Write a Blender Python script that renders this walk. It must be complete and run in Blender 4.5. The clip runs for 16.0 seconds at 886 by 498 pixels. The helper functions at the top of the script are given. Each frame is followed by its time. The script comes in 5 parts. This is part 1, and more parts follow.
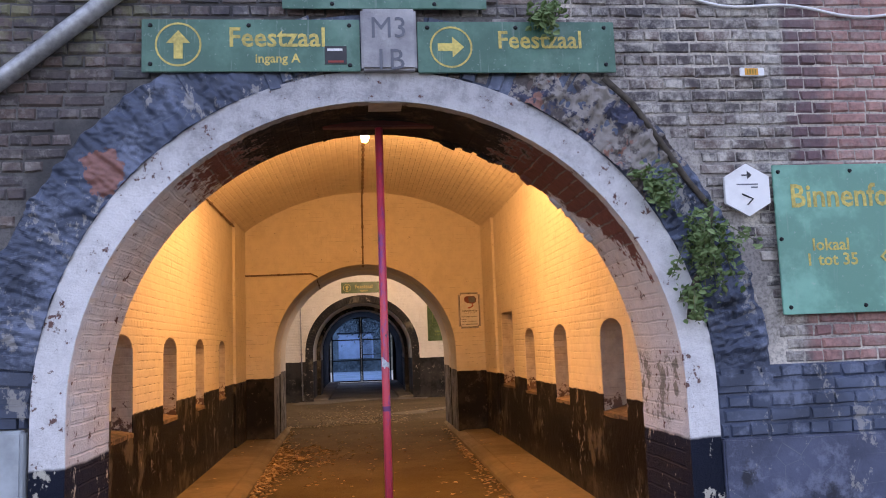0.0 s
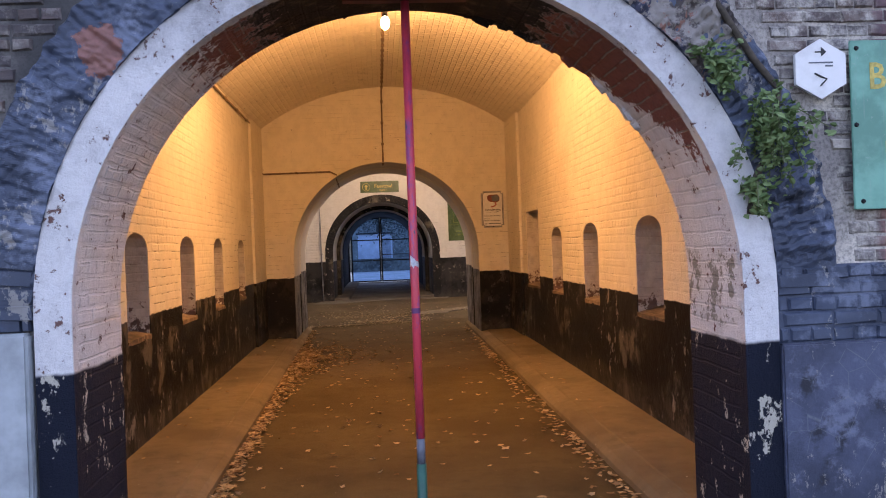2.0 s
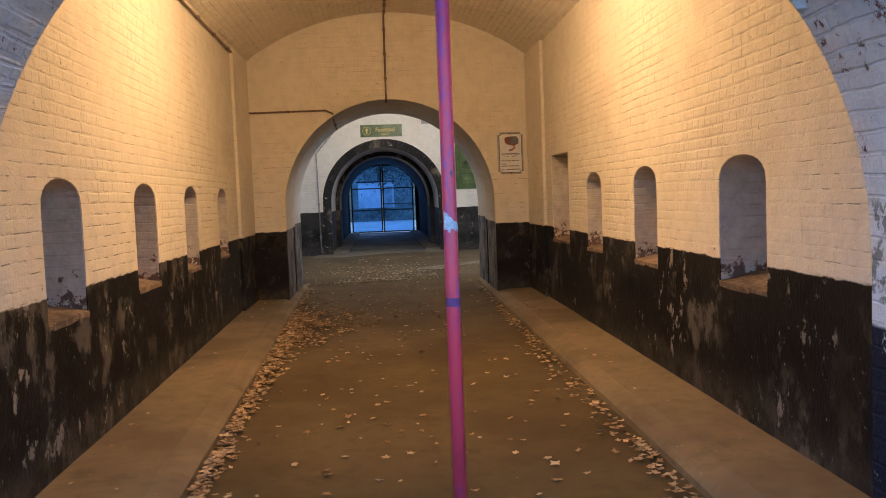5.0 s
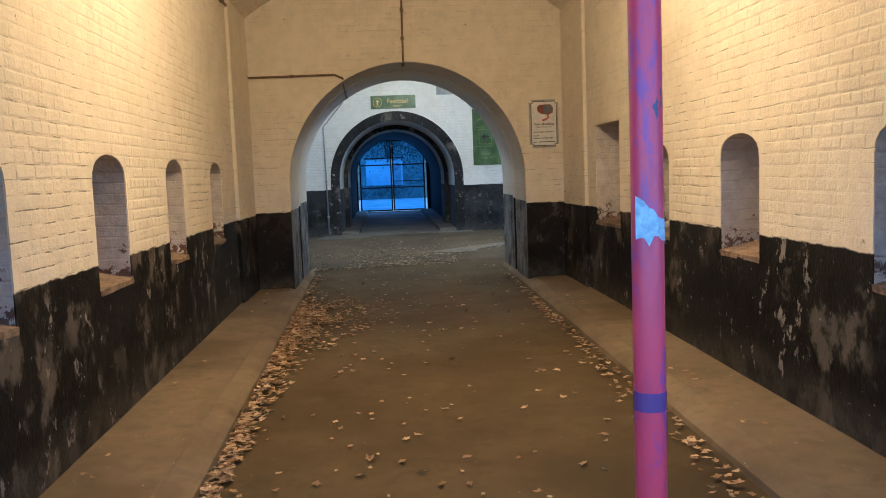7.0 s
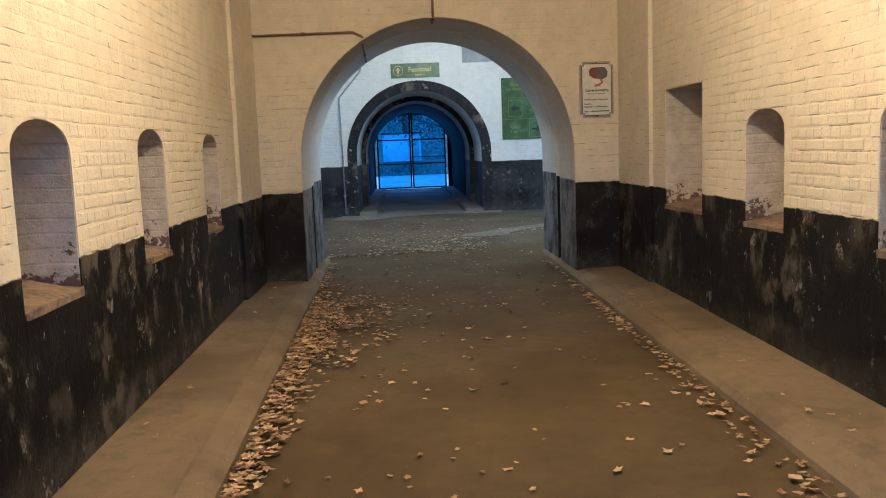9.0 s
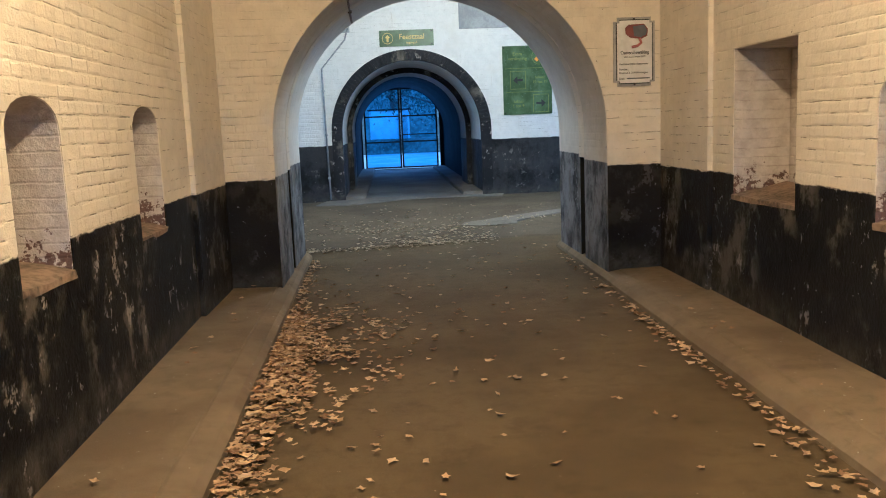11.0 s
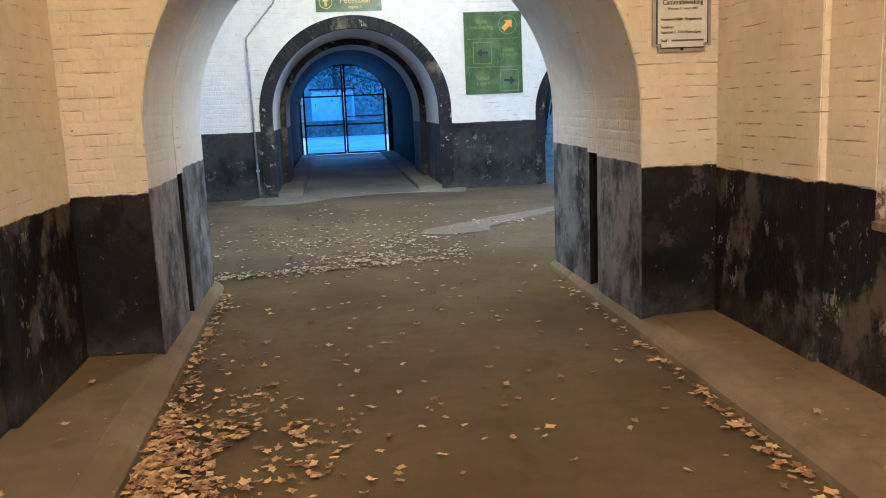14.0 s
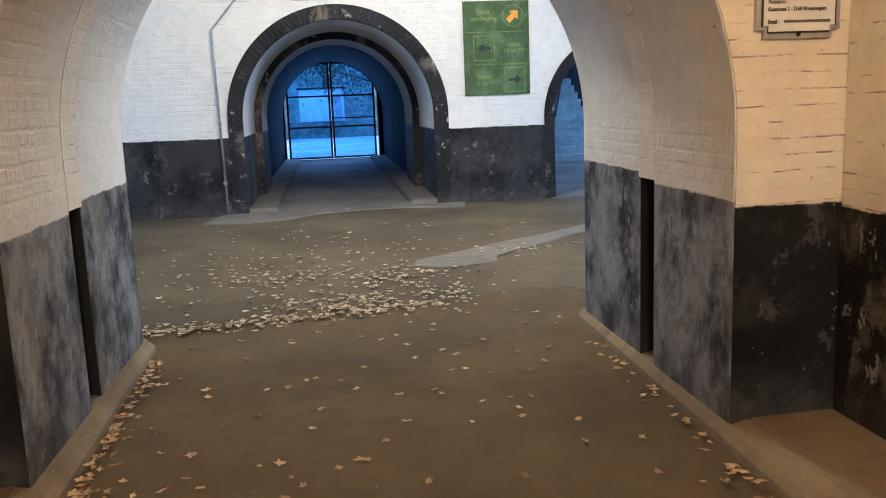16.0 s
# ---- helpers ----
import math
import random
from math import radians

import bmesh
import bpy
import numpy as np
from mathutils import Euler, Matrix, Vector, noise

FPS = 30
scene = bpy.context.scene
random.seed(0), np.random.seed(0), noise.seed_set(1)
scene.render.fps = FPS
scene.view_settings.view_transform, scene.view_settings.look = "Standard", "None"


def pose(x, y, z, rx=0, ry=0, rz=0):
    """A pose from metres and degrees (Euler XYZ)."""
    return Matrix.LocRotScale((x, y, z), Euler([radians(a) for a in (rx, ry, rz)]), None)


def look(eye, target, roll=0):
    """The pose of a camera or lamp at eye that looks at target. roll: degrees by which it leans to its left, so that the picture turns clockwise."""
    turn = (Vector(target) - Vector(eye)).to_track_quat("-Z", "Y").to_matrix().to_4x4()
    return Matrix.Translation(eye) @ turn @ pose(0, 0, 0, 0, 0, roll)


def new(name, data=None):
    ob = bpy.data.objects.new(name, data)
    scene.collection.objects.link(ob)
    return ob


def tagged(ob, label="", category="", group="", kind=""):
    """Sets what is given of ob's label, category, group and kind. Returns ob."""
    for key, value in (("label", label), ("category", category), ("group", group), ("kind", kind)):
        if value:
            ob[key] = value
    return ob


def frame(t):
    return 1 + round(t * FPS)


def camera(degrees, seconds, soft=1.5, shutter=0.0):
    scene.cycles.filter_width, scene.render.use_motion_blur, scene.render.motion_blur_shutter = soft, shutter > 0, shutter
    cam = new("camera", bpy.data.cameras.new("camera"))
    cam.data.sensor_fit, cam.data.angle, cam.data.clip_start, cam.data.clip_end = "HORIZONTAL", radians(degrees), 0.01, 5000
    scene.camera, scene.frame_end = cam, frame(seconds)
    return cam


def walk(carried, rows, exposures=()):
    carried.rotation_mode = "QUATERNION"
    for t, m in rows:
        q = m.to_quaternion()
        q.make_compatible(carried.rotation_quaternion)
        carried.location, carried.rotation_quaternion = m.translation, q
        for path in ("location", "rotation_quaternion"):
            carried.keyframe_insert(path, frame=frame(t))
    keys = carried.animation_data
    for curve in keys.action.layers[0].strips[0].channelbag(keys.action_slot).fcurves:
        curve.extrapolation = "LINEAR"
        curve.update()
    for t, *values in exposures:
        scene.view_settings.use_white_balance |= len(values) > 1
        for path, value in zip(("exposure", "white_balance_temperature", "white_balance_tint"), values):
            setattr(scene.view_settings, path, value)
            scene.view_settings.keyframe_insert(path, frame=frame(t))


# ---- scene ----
cam = camera(56.0, 16.0, 1.0)
METRES, EYE, TILT, LEAN, TURN = 10.6, 1.5, -0.9, 0.0, -5.8
ROWS = [
    (0.0, 0.0, 0.0, 0.0, 0.28, 7.47, 2.11),
    (0.5, 0.0008, 0.002, -0.001, 0.47, 5.34, 2.17),
    (1.0, 0.0015, 0.0062, -0.0021, 0.82, 3.58, 2.16),
    (1.5, -0.0022, 0.0202, -0.0021, 1.27, 1.78, 2.09),
    (2.0, -0.0072, 0.0345, -0.0005, 1.51, 0.7, 2.07),
    (2.5, -0.0093, 0.0533, -0.001, 1.62, -0.19, 2.09),
    (3.0, -0.0094, 0.0789, 0.0, 1.55, -0.86, 2.14),
    (3.5, -0.0149, 0.1049, 0.0004, 1.21, -1.11, 2.13),
    (4.0, -0.0191, 0.1276, 0.0023, 1.37, -1.74, 2.11),
    (6.5, -0.0423, 0.2747, 0.0035, 1.71, -3.94, 2.16),
    (7.0, -0.0509, 0.307, 0.0039, 1.97, -4.36, 2.12),
    (7.5, -0.0554, 0.3373, 0.0037, 2.31, -4.74, 2.16),
    (8.0, -0.0594, 0.3711, 0.005, 2.7, -5.12, 2.12),
    (8.5, -0.0683, 0.4065, 0.005, 3.04, -5.54, 2.08),
    (11.0, -0.0989, 0.5969, 0.0075, 2.12, -7.54, 2.27),
    (11.5, -0.1067, 0.6363, 0.0094, 1.26, -7.91, 2.3),
    (12.0, -0.1069, 0.6738, 0.0093, 0.49, -8.25, 2.37),
    (12.5, -0.1097, 0.7113, 0.0105, -0.04, -8.52, 2.37),
    (13.0, -0.1136, 0.7485, 0.0138, -0.59, -8.68, 2.4),
    (13.5, -0.1134, 0.7893, 0.0138, -1.18, -8.89, 2.43),
    (14.0, -0.1154, 0.8285, 0.0141, -1.59, -9.05, 2.4),
    (14.5, -0.1153, 0.8665, 0.018, -1.92, -9.08, 2.37),
    (15.0, -0.1117, 0.9069, 0.0195, -2.14, -9.11, 2.38),
    (15.5, -0.1135, 0.9484, 0.0193, -2.17, -9.13, 2.31),
    (16.0, -0.1146, 0.9879, 0.0208, -2.08, -9.12, 2.26),
]

EXPOSE = [(0.0, 0.6, 6950, 33), (1.5, 0.58, 6650, 32), (3.5, 0.55, 5950, 29), (4.2, 0.55, 5450, 22), (6.5, 0.72, 4250, 5), (8.5, 0.85, 3900, 2), (11.0, 1.2, 3980, 3), (13.5, 1.6, 4150, 5), (16.0, 1.58, 4400, 9)]
walk(cam, [(t, pose(0, 0, EYE, TILT, LEAN, TURN) @ pose(METRES * x, METRES * y, METRES * z, 90 + pitch, roll, yaw)) for t, x, y, z, yaw, pitch, roll in ROWS], EXPOSE)

# ---- light ----
world = bpy.data.worlds.new("world")
scene.world = world
world.use_nodes = True
wn = world.node_tree
sky = wn.nodes.new("ShaderNodeTexSky")
sky.sky_type, sky.sun_disc = "NISHITA", False
sky.sun_elevation, sky.sun_rotation = radians(24), radians(20)
wn.links.new(sky.outputs[0], wn.nodes["Background"].inputs[0])
wn.nodes["Background"].inputs[1].default_value = 0.15


def lamp(name, kind, m, energy, colour, angle=None, shadow_soft_size=None, shape=None, size=None, size_y=None):
    data = bpy.data.lights.new(name, kind)
    data.energy, data.color = energy, colour
    if kind == "SUN":
        data.angle = angle
    elif kind == "POINT":
        data.shadow_soft_size = shadow_soft_size
    else:
        data.shape, data.size, data.size_y = shape, size, size_y
    ob = new(name, data)
    ob.matrix_world = m
    return ob


lamp("sun", "SUN", look((1.5, -10, 9.5), (0, 4, 0)), 2.3, (0.56, 0.75, 1.0), angle=radians(140))
lamp("tunnel_bulb_light", "POINT", pose(0.09, 8.5, 3.56), 172, (1.0, 0.54, 0.18), shadow_soft_size=0.05)
# Unseen area lamps added at both corridor ends in place of daylight.
lamp("corridor_end_fill_east", "AREA", pose(7.8, 19, 2.0, 0, 90, 0), 32, (0.80, 0.90, 1.0), shape="RECTANGLE", size=3.4, size_y=4.4)
lamp("corridor_end_fill_west", "AREA", pose(-7.8, 19, 2.0, 0, -90, 0), 12, (0.85, 0.92, 1.0), shape="RECTANGLE", size=3.4, size_y=4.4)

# Blue area lamp added inside the gate to stand in for daylight.
lamp("gate_daylight_fill", "AREA", pose(0, 32.85, 1.5, -90, 0, 0), 6, (0.34, 0.58, 1.0), shape="RECTANGLE", size=2.0, size_y=2.2)
# Lamp out of view, added as source of the corridor's warm light.
lamp("unseen_corridor_light", "POINT", pose(0.6, 18.5, 3.95), 165, (1.0, 0.71, 0.39), shadow_soft_size=0.15)


# ---- materials ----
class Mat:
    """A node material with short-hands."""

    def __init__(self, name, rough=0.8, metal=0.0):
        self.m = bpy.data.materials.new(name)
        self.m.use_nodes = True
        self.t = self.m.node_tree
        self.b = self.t.nodes["Principled BSDF"]
        self.b.inputs["Roughness"].default_value = rough
        self.b.inputs["Metallic"].default_value = metal
        self.geo = self.t.nodes.new("ShaderNodeNewGeometry")
        self.pos = self.geo.outputs["Position"]

    def put(self, sock, v):
        if isinstance(v, bpy.types.NodeSocket):
            self.t.links.new(v, sock)
        elif isinstance(v, tuple) and len(v) == 3 and sock.type == "RGBA":
            sock.default_value = (*v, 1)
        else:
            sock.default_value = v

    def noise(self, scale, detail=4.0, rough=0.6, vec=None, stretch=None):
        n = self.t.nodes.new("ShaderNodeTexNoise")
        v = vec or self.pos
        if stretch:
            mp = self.t.nodes.new("ShaderNodeMapping")
            self.put(mp.inputs[0], v)
            mp.inputs["Scale"].default_value = stretch
            v = mp.outputs[0]
        self.put(n.inputs["Vector"], v)
        n.inputs["Scale"].default_value = scale
        n.inputs["Detail"].default_value = detail
        n.inputs["Roughness"].default_value = rough
        return n.outputs[0]

    def math(self, op, a, b=0.0, c=0.0):
        n = self.t.nodes.new("ShaderNodeMath")
        n.operation = op
        for k, v in enumerate((a, b, c)):
            self.put(n.inputs[k], v)
        return n.outputs[0]

    def step(self, v, lo, hi):
        n = self.t.nodes.new("ShaderNodeMapRange")
        n.interpolation_type = "SMOOTHSTEP"
        self.put(n.inputs[0], v)
        n.inputs[1].default_value, n.inputs[2].default_value = lo, hi
        return n.outputs[0]

    def mix(self, f, a, b, kind="MIX"):
        n = self.t.nodes.new("ShaderNodeMix")
        n.data_type, n.blend_type = "RGBA", kind
        self.put(n.inputs[0], f)
        self.put(n.inputs[6], a)
        self.put(n.inputs[7], b)
        return n.outputs[2]

    def axis(self, k):
        n = self.t.nodes.new("ShaderNodeSeparateXYZ")
        self.put(n.inputs[0], self.pos)
        return n.outputs[k]

    def random(self):
        return self.t.nodes.new("ShaderNodeObjectInfo").outputs["Random"]

    def island(self):
        return self.geo.outputs["Random Per Island"]

    def bump(self, h, strength=0.4, dist=0.01):
        n = self.t.nodes.new("ShaderNodeBump")
        n.inputs["Strength"].default_value, n.inputs["Distance"].default_value = strength, dist
        self.put(n.inputs["Height"], h)
        self.put(self.b.inputs["Normal"], n.outputs[0])

    def done(self, colour, rough=None):
        self.put(self.b.inputs["Base Color"], colour)
        if rough is not None:
            self.put(self.b.inputs["Roughness"], rough)
        return self.m


def plain(name, colour, rough=0.6, metal=0.0, vary=0.25, scale=18.0, bump=0.15):
    k = Mat(name, rough, metal)
    dark = tuple(c * (1 - vary) for c in colour)
    light = tuple(min(1, c * (1 + vary * 0.6)) for c in colour)
    n = k.noise(scale, 6)
    big = k.noise(scale * 0.12, 3)
    k.bump(n, bump, 0.004)
    return k.done(k.mix(k.step(k.math("ADD", n, big), 0.7, 1.3), dark, light))


def painted(name, upper, lower, edge, dirt=0.35, peel=0.5, under=(0.42, 0.38, 0.33), bed=None, mottle=0.0, grime=0.55):
    """Limewashed masonry with a dark painted dado up to the height edge, worn and flaking; bed is the height of a bed joint."""
    k = Mat(name, 0.75)
    k.b.inputs["Specular IOR Level"].default_value = 0.15
    fine, mid, big = k.noise(45, 5), k.noise(7, 6, 0.7), k.noise(1.3, 4)
    z = k.axis(2)
    top = k.mix(k.step(mid, 0.35, 0.75), upper, tuple(c * 0.88 for c in upper))
    top = k.mix(k.math("MULTIPLY", k.step(big, 0.5, 0.75), dirt), top, tuple(c * f for c, f in zip(upper, (0.72, 0.66, 0.54))))
    specks = k.step(k.noise(15, 8, 0.75), 0.655, 0.675)
    top = k.mix(k.math("MULTIPLY", specks, 0.85), top, (0.10, 0.07, 0.05))
    streak = k.step(k.noise(5, 5, 0.7, stretch=(6, 6, 0.5)), 0.60, 0.72)
    top = k.mix(k.math("MULTIPLY", streak, 0.3), top, (0.34, 0.26, 0.16))
    drips = k.step(k.noise(4, 7, 0.75, stretch=(7, 7, 0.7)), 0.69, 0.71)
    top = k.mix(k.math("MULTIPLY", drips, 0.7), top, (0.12, 0.07, 0.04))
    h = k.math("ADD", fine, k.math("MULTIPLY", mid, 1.6))
    if bed is not None:
        wave = k.math("ADD", z, k.math("MULTIPLY", k.math("SUBTRACT", k.noise(3.0, 3), 0.5), 0.022))
        saw = k.math("FRACT", k.math("DIVIDE", k.math("SUBTRACT", wave, bed), 0.069))
        joint = k.step(k.math("ABSOLUTE", k.math("SUBTRACT", saw, 0.5)), 0.43, 0.485)
        broken = k.step(k.noise(10, 5, 0.7, stretch=(0.6, 0.6, 2.2)), 0.50, 0.60)
        low_down = k.math("MULTIPLY", k.step(k.noise(0.8, 4, 0.6), 0.36, 0.56), k.math("SUBTRACT", 1.0, k.math("MULTIPLY", k.step(z, 1.3, 2.6), 0.55)))
        gap = k.math("MULTIPLY", joint, k.math("MULTIPLY", broken, low_down))
        top = k.mix(k.math("MULTIPLY", gap, 0.7), top, (0.13, 0.10, 0.065))
        h = k.math("SUBTRACT", h, k.math("MULTIPLY", k.step(z, edge - 0.02, edge + 0.02), k.math("ADD", k.math("MULTIPLY", joint, 0.12), k.math("MULTIPLY", gap, 1.6))))
    low = k.mix(k.step(big, 0.35, 0.65), lower, tuple(c * 1.7 + 0.003 for c in lower))
    if mottle:
        cloud = k.step(k.noise(2.6, 7, 0.68, stretch=(1, 1, 0.85)), 0.36, 0.58)
        low = k.mix(k.math("MULTIPLY", cloud, mottle), low, (0.34, 0.34, 0.335))
        cloud = k.step(k.noise(7, 9, 0.75, stretch=(1, 1, 0.8)), 0.50, 0.60)
        low = k.mix(k.math("MULTIPLY", cloud, mottle * 0.6), low, (0.012, 0.012, 0.013))
    scuff = k.step(k.noise(4.2, 8, 0.66, stretch=(1, 1, 0.8)), 0.50, 0.62)
    scuff = k.math("MULTIPLY", scuff, k.step(k.noise(0.9, 3), 0.42, 0.58))
    low = k.mix(k.math("MULTIPLY", scuff, min(1.0, peel * 1.1)), low, (0.155, 0.138, 0.108))
    chips = k.step(k.noise(6.5, 8, 0.75, stretch=(1, 1, 0.75)), 0.59, 0.605)
    chips = k.math("MULTIPLY", chips, k.step(k.noise(1.6, 3), 0.46, 0.56))
    low = k.mix(k.math("MULTIPLY", chips, peel), low, under)
    flecks = k.step(k.noise(24, 4, 0.6), 0.69, 0.71)
    low = k.mix(k.math("MULTIPLY", flecks, 0.6), low, under)
    foot = k.step(k.math("ADD", z, k.math("ADD", k.math("MULTIPLY", big, 0.5), k.math("MULTIPLY", mid, 0.25))), 0.56, 0.74)
    low = k.mix(foot, k.mix(k.math("MULTIPLY", k.step(mid, 0.3, 0.7), grime), low, (0.105, 0.092, 0.07)), low)
    line = k.step(k.math("ADD", z, k.math("MULTIPLY", k.math("SUBTRACT", mid, 0.5), 0.045)), edge - 0.006, edge + 0.006)
    k.bump(h, 0.6, 0.008)
    return k.done(k.mix(line, low, top), k.math("ADD", 0.62, k.math("MULTIPLY", line, 0.22)))


CREAM, WHITE, BLACK = (0.81, 0.745, 0.62), (0.80, 0.79, 0.76), (0.006, 0.0055, 0.006)
M_TUNNEL = painted("limewashed_tunnel_masonry", CREAM, BLACK, 1.04, 0.3, 0.6, bed=1.045)
M_DOORWALL = painted("limewashed_end_wall", CREAM, BLACK, 1.06, 0.25, 0.12, bed=1.07)
M_FAR = painted("whitewashed_corridor_wall", WHITE, (0.009, 0.009, 0.010), 1.19, 0.3, 0.3, bed=1.21, mottle=0.08)
M_REVEAL = painted("grey_scuffed_reveal", (0.74, 0.70, 0.62), (0.022, 0.022, 0.024), 1.085, 0.5, 0.8, under=(0.30, 0.30, 0.30), mottle=0.75)
M_REVEAL2 = painted("grey_scuffed_outer_reveal", (0.76, 0.73, 0.66), (0.022, 0.022, 0.024), 1.13, 0.5, 0.8, under=(0.30, 0.30, 0.30), mottle=0.75)
def niche_mat():
    """Pale plaster over brick, broken away and dirty near the sill."""
    k = Mat("pale_plaster_niche", 0.9)
    z, mid, fine = k.axis(2), k.noise(9, 7, 0.72), k.noise(40, 5)
    saw = k.math("FRACT", k.math("DIVIDE", k.math("ADD", z, k.math("MULTIPLY", k.noise(4, 3), 0.03)), 0.069))
    joint = k.step(k.math("ABSOLUTE", k.math("SUBTRACT", saw, 0.5)), 0.38, 0.48)
    c = k.mix(k.step(mid, 0.35, 0.7), (0.66, 0.60, 0.53), (0.50, 0.44, 0.38))
    c = k.mix(k.math("MULTIPLY", joint, k.math("MULTIPLY", k.step(k.noise(5, 5), 0.48, 0.6), 0.3)), c, (0.20, 0.14, 0.10))
    broken = k.step(k.math("SUBTRACT", k.math("MULTIPLY", k.noise(11, 7, 0.75), 1.0), k.math("MULTIPLY", k.math("SUBTRACT", z, 0.95), 0.75)), 0.48, 0.51)
    c = k.mix(k.math("MULTIPLY", broken, 0.9), c, k.mix(fine, (0.035, 0.02, 0.016), (0.20, 0.09, 0.06)))
    k.bump(k.math("SUBTRACT", k.math("ADD", mid, fine), k.math("ADD", k.math("MULTIPLY", joint, 0.3), broken)), 0.7, 0.012)
    return k.done(c)


M_NICHE = niche_mat()
M_BLACKRING = painted("black_painted_brick_ring", (0.02, 0.02, 0.022), (0.014, 0.014, 0.016), 6.0, 0.2, 0.9)
M_IRON = plain("dark_iron", (0.02, 0.02, 0.024), 0.45, 0.6)
M_CONDUIT = plain("painted_conduit", (0.20, 0.135, 0.08), 0.6, 0, 0.4, 30)
M_GREYPIPE = plain("galvanised_pipe", (0.38, 0.39, 0.40), 0.45, 0.5, 0.4, 25)
M_WHITEPAINT = plain("white_enamel", (0.78, 0.78, 0.78), 0.4, 0, 0.12, 20)
M_YELLOW = plain("faded_yellow_lettering", (0.60, 0.48, 0.12), 0.5, 0, 0.4, 60)
M_ORANGE = plain("orange_arrow_paint", (0.80, 0.36, 0.03), 0.5, 0, 0.1)
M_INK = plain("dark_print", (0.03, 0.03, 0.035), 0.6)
M_STEP = plain("worn_bluestone_step", (0.40, 0.44, 0.42), 0.7, 0, 0.35, 12)


def board_mat(name, colour):
    k = Mat(name, 0.35)
    a, b = k.noise(3.5, 5), k.noise(40, 6, 0.7)
    c = k.mix(k.step(a, 0.42, 0.66), colour, tuple(min(1, v * 1.5 + 0.03) for v in colour))
    c = k.mix(k.math("MULTIPLY", k.step(b, 0.60, 0.68), 0.5), c, (0.35, 0.45, 0.42))
    c = k.mix(k.math("MULTIPLY", k.step(k.noise(6, 3, stretch=(9, 1, 0.6)), 0.60, 0.75), 0.3), c, (0.3, 0.4, 0.36))
    # Pale smears: glare put into the enamel's colour.
    c = k.mix(k.math("MULTIPLY", k.step(k.noise(2.2, 6, 0.7), 0.52, 0.68), 0.35), c, tuple(v * 1.6 + 0.12 for v in colour))
    k.bump(a, 0.1, 0.004)
    return k.done(c, k.math("ADD", 0.25, k.math("MULTIPLY", a, 0.3)))


M_GREEN = board_mat("weathered_green_enamel", (0.035, 0.125, 0.085))
# Lighter green with the sky's glare painted in.
M_GREENGLARE = board_mat("green_enamel_with_glare", (0.10, 0.29, 0.22))
M_GREEN2 = board_mat("clean_green_enamel", (0.045, 0.085, 0.022))


def brick_mat(name, single=True):
    """Old brick in browns, purples and greys: sooted and mossy to the west, limewashed in the middle, red to the east."""
    k = Mat(name, 0.85)
    r = k.random() if single else k.island()
    ramp = k.t.nodes.new("ShaderNodeValToRGB")
    k.put(ramp.inputs[0], r)
    cr = ramp.color_ramp
    cr.elements[0].color, cr.elements[1].color = (0.075, 0.07, 0.078, 1), (0.20, 0.125, 0.105, 1)
    for p, c in ((0.25, (0.14, 0.105, 0.10, 1)), (0.45, (0.085, 0.078, 0.082, 1)), (0.65, (0.17, 0.115, 0.10, 1)), (0.85, (0.11, 0.10, 0.108, 1))):
        cr.elements.new(p).color = c
    base = ramp.outputs[0]
    x, z = k.axis(0), k.axis(2)
    ragged = k.math("ADD", x, k.math("MULTIPLY", k.noise(5), 0.12))
    red = k.step(ragged, 2.24, 2.32)
    base = k.mix(red, base, k.mix(r, (0.34, 0.175, 0.17), (0.56, 0.30, 0.26)))
    fine, big = k.noise(38, 7, 0.7), k.noise(1.9, 4, 0.65)
    base = k.mix(k.step(fine, 0.35, 0.7), base, k.mix(0.45, base, (0.045, 0.045, 0.05)))
    worn = k.step(k.noise(13, 8, 0.75), 0.52, 0.62)
    base = k.mix(k.math("MULTIPLY", worn, 0.35), base, (0.36, 0.33, 0.31))
    lime = k.math("MULTIPLY", k.step(big, 0.48, 0.66), k.step(k.noise(11, 6, 0.7), 0.36, 0.68))
    pale = k.math("MULTIPLY", k.step(k.math("ADD", x, k.noise(2.5, 4)), 1.3, 1.8), k.math("SUBTRACT", 1.0, red))
    lime = k.math("MAXIMUM", lime, k.math("MULTIPLY", pale, k.step(k.noise(9, 7, 0.75), 0.40, 0.68)))
    base = k.mix(k.math("MULTIPLY", lime, k.math("SUBTRACT", 0.85, k.math("MULTIPLY", red, 0.6))), base, (0.72, 0.67, 0.60))
    soot = k.math("MULTIPLY", k.step(k.noise(1.4, 3, stretch=(1, 1, 0.7)), 0.48, 0.64), k.math("SUBTRACT", 1.0, k.math("MULTIPLY", red, 0.7)))
    base = k.mix(k.math("MULTIPLY", soot, 0.5), base, (0.06, 0.062, 0.075))
    run = k.math("MULTIPLY", k.math("MULTIPLY", k.step(ragged, 2.25, 2.30), k.math("SUBTRACT", 1.0, k.step(ragged, 2.42, 2.52))), k.step(z, 2.1, 2.4))
    base = k.mix(k.math("MULTIPLY", run, 0.6), base, (0.06, 0.05, 0.075))
    moss = k.math("MULTIPLY", k.step(z, 2.75, 3.1), k.math("MULTIPLY", k.step(k.noise(6, 6, 0.7), 0.46, 0.6), k.math("SUBTRACT", 1.0, k.step(x, -1.2, -0.6))))
    base = k.mix(k.math("MULTIPLY", moss, 0.6), base, (0.25, 0.25, 0.13))
    k.bump(k.math("ADD", fine, k.noise(9, 3)), 0.8, 0.016)
    return k.done(base)


